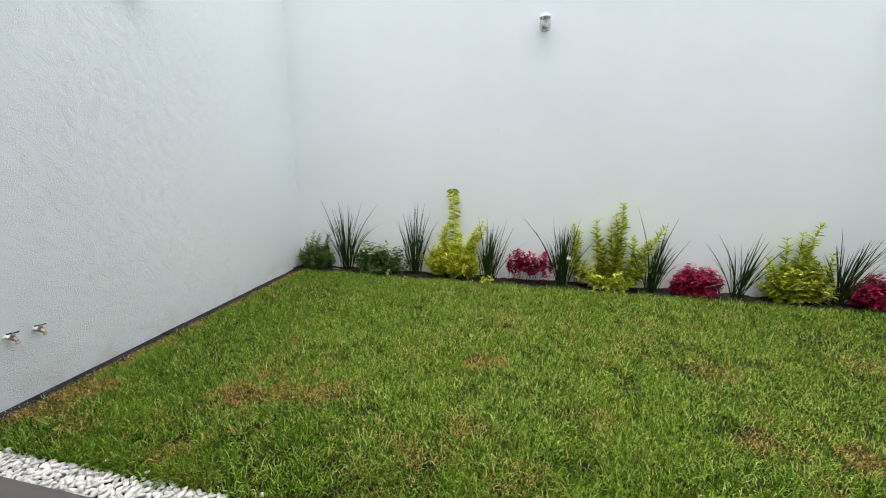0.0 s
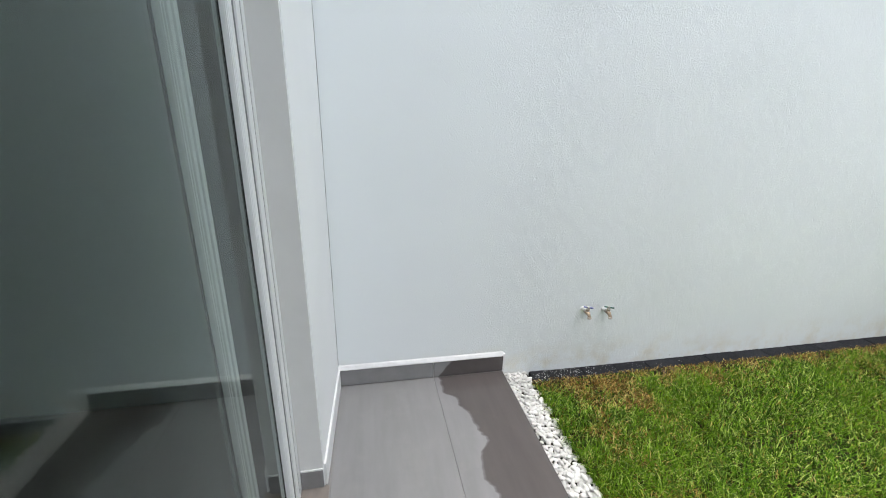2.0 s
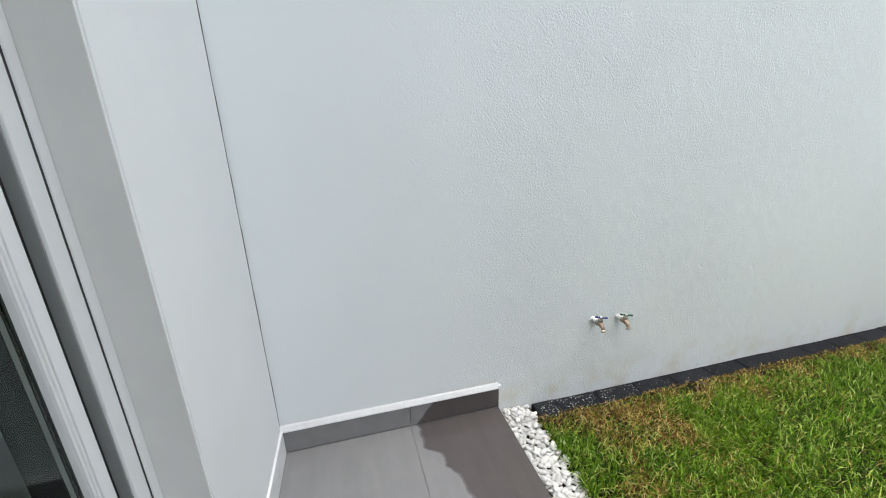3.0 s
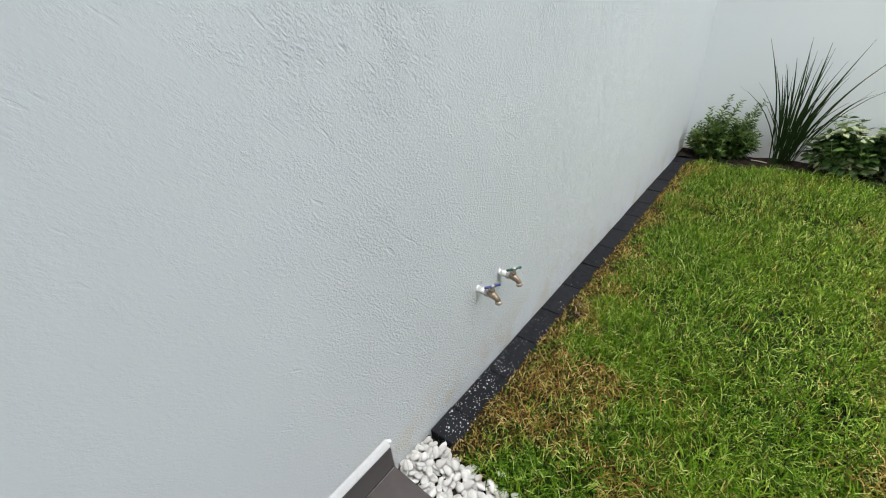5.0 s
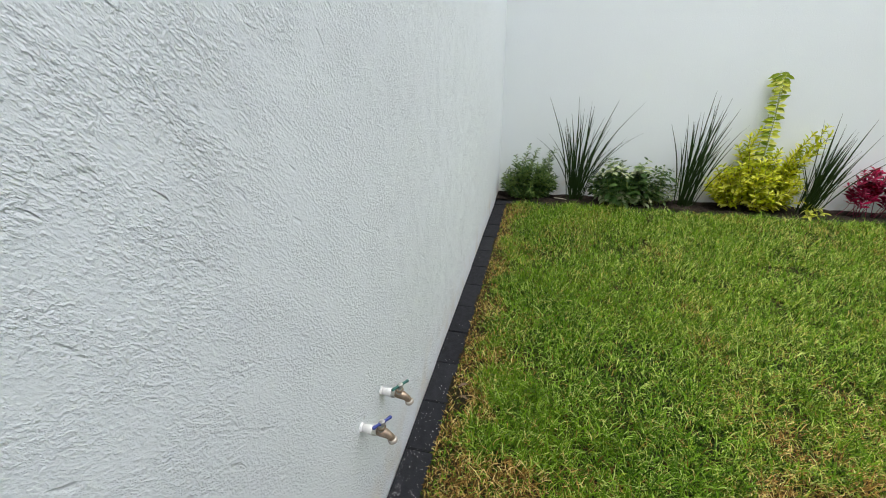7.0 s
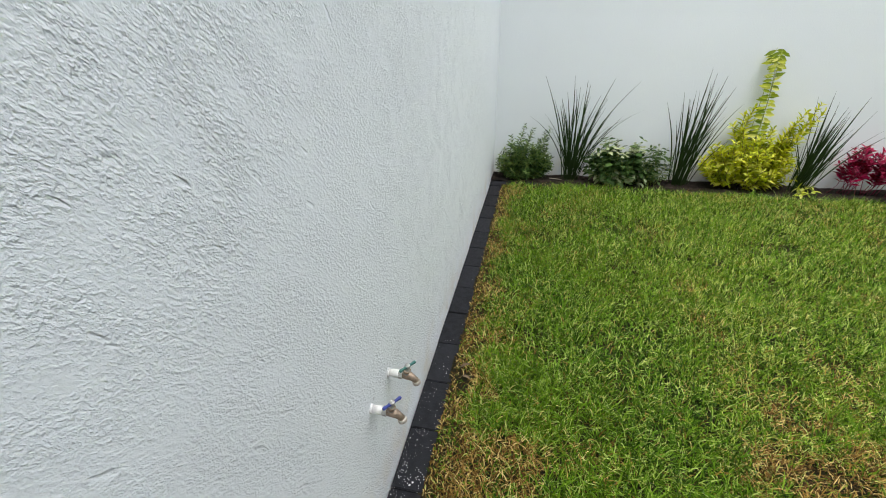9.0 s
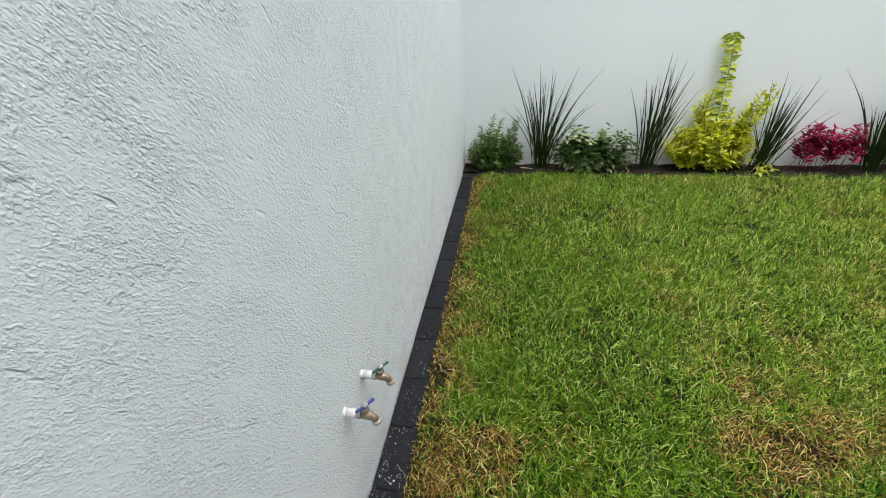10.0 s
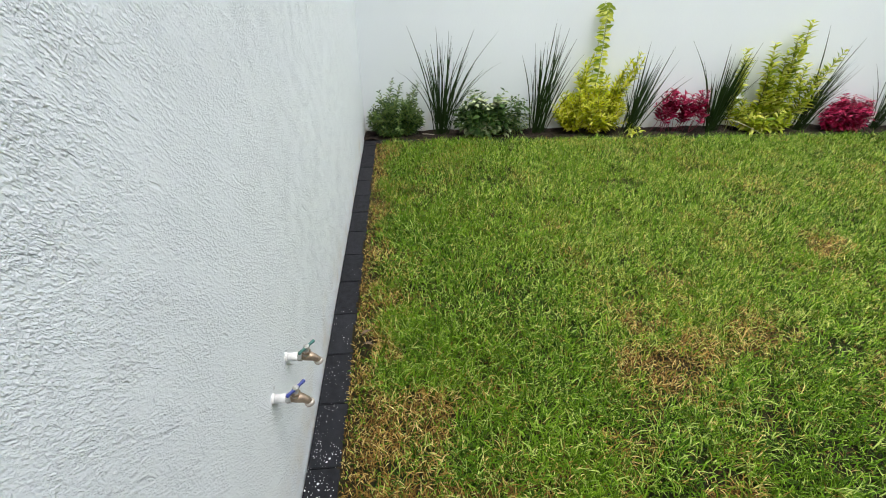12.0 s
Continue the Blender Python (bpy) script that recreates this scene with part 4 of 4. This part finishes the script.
for p in placed:
    m = Matrix.LocRotScale(p[:3], Euler([radians(a) for a in p[4:7]]), (p[7],) * 3)
    if id(p) in single:
        ob = new("pebble", SHAPES[p[3]])
        ob.parent = gravel
        ob.matrix_basis = m
    else:
        v, f = base[p[3]]
        mm = np.array(m)
        rest_v.append(v @ mm[:3, :3].T + mm[:3, 3])
        rest_f.append(f + off)
        off += len(v)


def pebble_bulk():
    k = Mat("white_marble_pebble_bulk", rough=0.55, spec=0.45)
    c = k.mix(k.random(True), (0.70, 0.69, 0.66), (0.52, 0.51, 0.485))
    c = k.mix(k.math("MULTIPLY", k.ramp(k.noise(70, 4.0), (0.5, 0.0), (0.8, 1.0)), 0.45), c, (0.42, 0.38, 0.32))
    return k.colour(c).bump(k.noise(110, 3.0), 0.25, 0.003).m


tagged(tri_mesh("pebbles", np.concatenate(rest_v), np.concatenate(rest_f), pebble_bulk(), gravel), "loose white pebbles", kind="stuff")


# ---- black paver edging ----
edging = thing("garden_edging", (0, -1.8, -0.05), "row of black concrete pavers edging the lawn, spattered with white paint", "edging", kind="structure")


def paver_shape(length, width, height):
    bm = box(bmesh.new(), -width / 2, width / 2, -length / 2, length / 2, -height, 0, 0.0)
    top_e = [e for e in bm.edges if all(v.co.z > -0.001 for v in e.verts)]
    bmesh.ops.bevel(bm, geom=top_e, offset=0.003, segments=2, affect="EDGES")
    me = bpy.data.meshes.new("paver")
    bm.to_mesh(me)
    bm.free()
    me.materials.append(M_PAVER)
    return me


PAVER = paver_shape(0.235, 0.110, 0.09)
PAVER_SHORT = paver_shape(0.12, 0.110, 0.09)
rnd = random.Random(5)
y = -3.579
while y < -0.10:
    ln = 0.12 if y < -3.5 or y + 0.238 > -0.09 else 0.235
    ob = new("paver", PAVER if ln > 0.2 else PAVER_SHORT)
    under(ob, edging)
    ob.matrix_basis = pose(0.0575 + rnd.uniform(-0.001, 0.002), y + ln / 2, -0.034 + rnd.uniform(-0.002, 0.002), rnd.uniform(-0.4, 0.4), rnd.uniform(-0.8, 0.8), rnd.uniform(-0.3, 0.3))
    y += ln + 0.003
bed_edging = thing("garden_edging", (3.7, BED_FRONT + 0.05, -0.05), "row of dark pavers between lawn and plant bed", "edging", kind="structure")
x = 0.112
while x < RIGHT - 0.1:
    ob = new("paver", PAVER)
    under(ob, bed_edging)
    ob.matrix_basis = pose(x + 0.1175, BED_FRONT + 0.052 + rnd.uniform(-0.004, 0.004), -0.030 + rnd.uniform(-0.005, 0.005), rnd.uniform(-1, 1), rnd.uniform(-0.8, 0.8), 90 + rnd.uniform(-1, 1))
    x += 0.238

# ---- patio tiles ----
def tile_shape(w, l):
    bm = box(bmesh.new(), -w / 2, w / 2, -l / 2, l / 2, -0.012, 0.0)
    top_e = [e for e in bm.edges if all(v.co.z > -0.001 for v in e.verts)]
    bmesh.ops.bevel(bm, geom=top_e, offset=0.0012, segments=1, affect="EDGES")
    me = bpy.data.meshes.new("tile")
    bm.to_mesh(me)
    bm.free()
    me.materials.append(M_TILE)
    return me


INNER, OUTER = tile_shape(1.197, 0.5695), tile_shape(1.197, 0.445)
for i in range(6):
    for me, yy in ((INNER, -4.50125), (OUTER, -3.9905)):
        ob = new("tile", me)
        ob.parent = patio
        ob.matrix_basis = pose(0.0125 + 1.2 * i + 0.6, yy, 0.0)

# ---- lawn grass ----
DRY = ((1.34, -2.95, 0.22, 1.0), (1.38, -2.70, 0.13, 0.85), (1.60, -2.86, 0.14, 0.7), (1.92, -2.80, 0.20, 0.85), (0.30, -3.12, 0.20, 1.0), (0.42, -3.06, 0.13, 0.9), (0.20, -3.32, 0.17, 1.0), (0.36, -3.28, 0.14, 0.8), (0.19, -2.73, 0.13, 1.0),
       (0.24, -2.46, 0.12, 0.9), (0.20, -2.05, 0.10, 0.8), (0.18, -1.6, 0.10, 0.9), (0.19, -0.60, 0.16, 0.8), (0.70, -0.98, 0.22, 0.35), (1.18, -1.21, 0.16, 0.35), (2.80, -2.18, 0.14, 0.95), (1.73, -2.45, 0.11, 0.7), (1.30, -2.20, 0.10, 0.5), (4.34, -1.95, 0.20, 0.7),
       (4.35, -2.69, 0.15, 0.95), (4.79, -2.70, 0.16, 0.9), (3.50, -2.68, 0.15, 0.5), (2.56, -3.16, 0.16, 0.6), (2.76, -2.93, 0.13, 0.75), (4.0, -1.49, 0.2, 0.45), (2.84, -1.41, 0.16, 0.5), (1.05, -3.30, 0.12, 0.5), (1.27, -3.48, 0.14, 0.7), (5.56, -1.62, 0.25, 0.55), (0.66, -3.38, 0.16, 0.6), (3.1, -3.3, 0.2, 0.5), (4.18, -1.16, 0.2, 0.4))


def lawn():
    g = np.random.default_rng(9)
    n = 640000
    x = g.uniform(0.117, RIGHT, n)
    y = g.uniform(LAWN_EDGE + 0.0, BED_FRONT + 0.012, n)
    keep = g.random(n) < np.clip(1.15 - 0.12 * x, 0.42, 1.0)
    x, y = x[keep], y[keep]
    # soft value noise on a lattice for tufts, bare places and dryness
    def field(scale, seed):
        q = np.random.default_rng(seed).random((160, 160))
        a, b = x * scale + 7, (y + 6) * scale + 7
        i, j = a.astype(int) % 159, b.astype(int) % 159
        u, v = a - a.astype(int), b - b.astype(int)
        u, v = u * u * (3 - 2 * u), v * v * (3 - 2 * v)
        return (q[i, j] * (1 - u) + q[i + 1, j] * u) * (1 - v) + (q[i, j + 1] * (1 - u) + q[i + 1, j + 1] * u) * v
    dry = np.clip((field(3.1, 1) * 0.55 + field(8.3, 2) * 0.45 - 0.50) * 1.1, 0, 0.24)
    wob = 0.20 * (field(17.0, 3) - 0.5) + 0.10 * (field(6.0, 8) - 0.5)
    for cx, cy, r, k in DRY:
        dist = np.hypot(x - cx, (y - cy) * 1.2) + wob
        dry = np.maximum(dry, k * 0.76 * np.clip(1.30 - dist / r, 0, 1))
    dry = np.maximum(dry, 0.74 * np.clip((0.245 + wob * 0.6 - x) / 0.09, 0, 1))
    dry = np.maximum(dry, 0.06 + 0.0 * x)
    tuft = field(11.0, 4) * 0.6 + field(4.5, 5) * 0.4
    thin = g.random(len(x)) < np.clip(0.12 + 1.55 * tuft, 0.06, 1)
    # a bare spot of earth by the edging
    thin &= (np.hypot((x - 0.175) * 1.3, y + 2.72) + 0.4 * wob > 0.055) | (g.random(len(x)) < 0.15)
    x, y, dry, tuft = x[thin], y[thin], dry[thin], tuft[thin]
    straw = g.random(len(x)) < dry
    # the open middle of the lawn is paler, the rim lusher
    open_part = np.clip((x - 0.5) / 0.9, 0, 1) * np.clip((y + 3.45) / 0.7, 0, 1)
    faded = ~straw & (g.random(len(x)) < 0.06 + open_part * np.clip(0.06 + 0.42 * tuft, 0, 0.38))
    tall = np.clip((y + 0.9) / 0.5, 0, 1)

    def blades(sel, name, material, length, lean0, lean1, width):
        px, py, tf, tl, dr = x[sel], y[sel], tuft[sel], tall[sel], dry[sel]
        m = len(px)
        ln = g.uniform(length[0], length[1], m) * (0.62 + 0.75 * tf) * (1 + 0.25 * tl) * np.clip((px - 0.08) / 0.16, 0.4, 1.0) * (1 - (0.5 if name == "lawn_grass" else 0.1) * dr)
        az = g.uniform(0, 2 * np.pi, m)
        lean = g.uniform(lean0, lean1, m)
        wd = g.uniform(width[0], width[1], m)
        dx, dy = np.cos(az), np.sin(az)
        sx, sy = -dy, dx
        pz = SOIL + crown(px, py) + g.uniform(-0.003, 0.004, m) + (g.uniform(0, 0.016, m) if name == "dry_grass" else 0)
        # stop blades from reaching into the wall edging
        mid = np.stack([px + dx * ln * 0.45 * np.sin(lean * 0.7), py + dy * ln * 0.45 * np.sin(lean * 0.7), pz + ln * 0.5 * np.cos(lean * 0.7)], 1)
        tip = np.stack([px + dx * ln * np.sin(lean), py + dy * ln * np.sin(lean), pz + ln * np.cos(lean) * 0.92], 1)
        b = np.stack([px, py, pz], 1)
        s = np.stack([sx, sy, np.zeros(m)], 1) * (wd / 2)[:, None]
        v = np.stack([b - s * 0.8, b + s * 0.8, mid - s, mid + s, tip], 1).reshape(-1, 3)
        o = np.arange(m)[:, None] * 5
        f = np.stack([o + [0, 1, 3], o + [0, 3, 2], o + [2, 3, 4]], 1).reshape(-1, 3)
        return tri_mesh(name, v, f, material)

    a = blades(~straw & ~faded, "lawn_grass", M_GRASS, (0.034, 0.084), 0.35, 1.5, (0.0020, 0.0050))
    tagged(a, "short green lawn grass, uneven and tufted", "grass", kind="stuff")
    c = blades(straw, "dry_grass", M_STRAW, (0.026, 0.058), 0.7, 1.52, (0.0016, 0.0038))
    e = blades(faded, "faded_grass", M_FADED, (0.026, 0.060), 0.6, 1.52, (0.0014, 0.0034))
    tagged(e, "pale yellowish grass flecks among the green lawn", "grass", kind="stuff")
    tagged(c, "dry straw-coloured grass in worn patches", "grass", kind="stuff")


lawn()
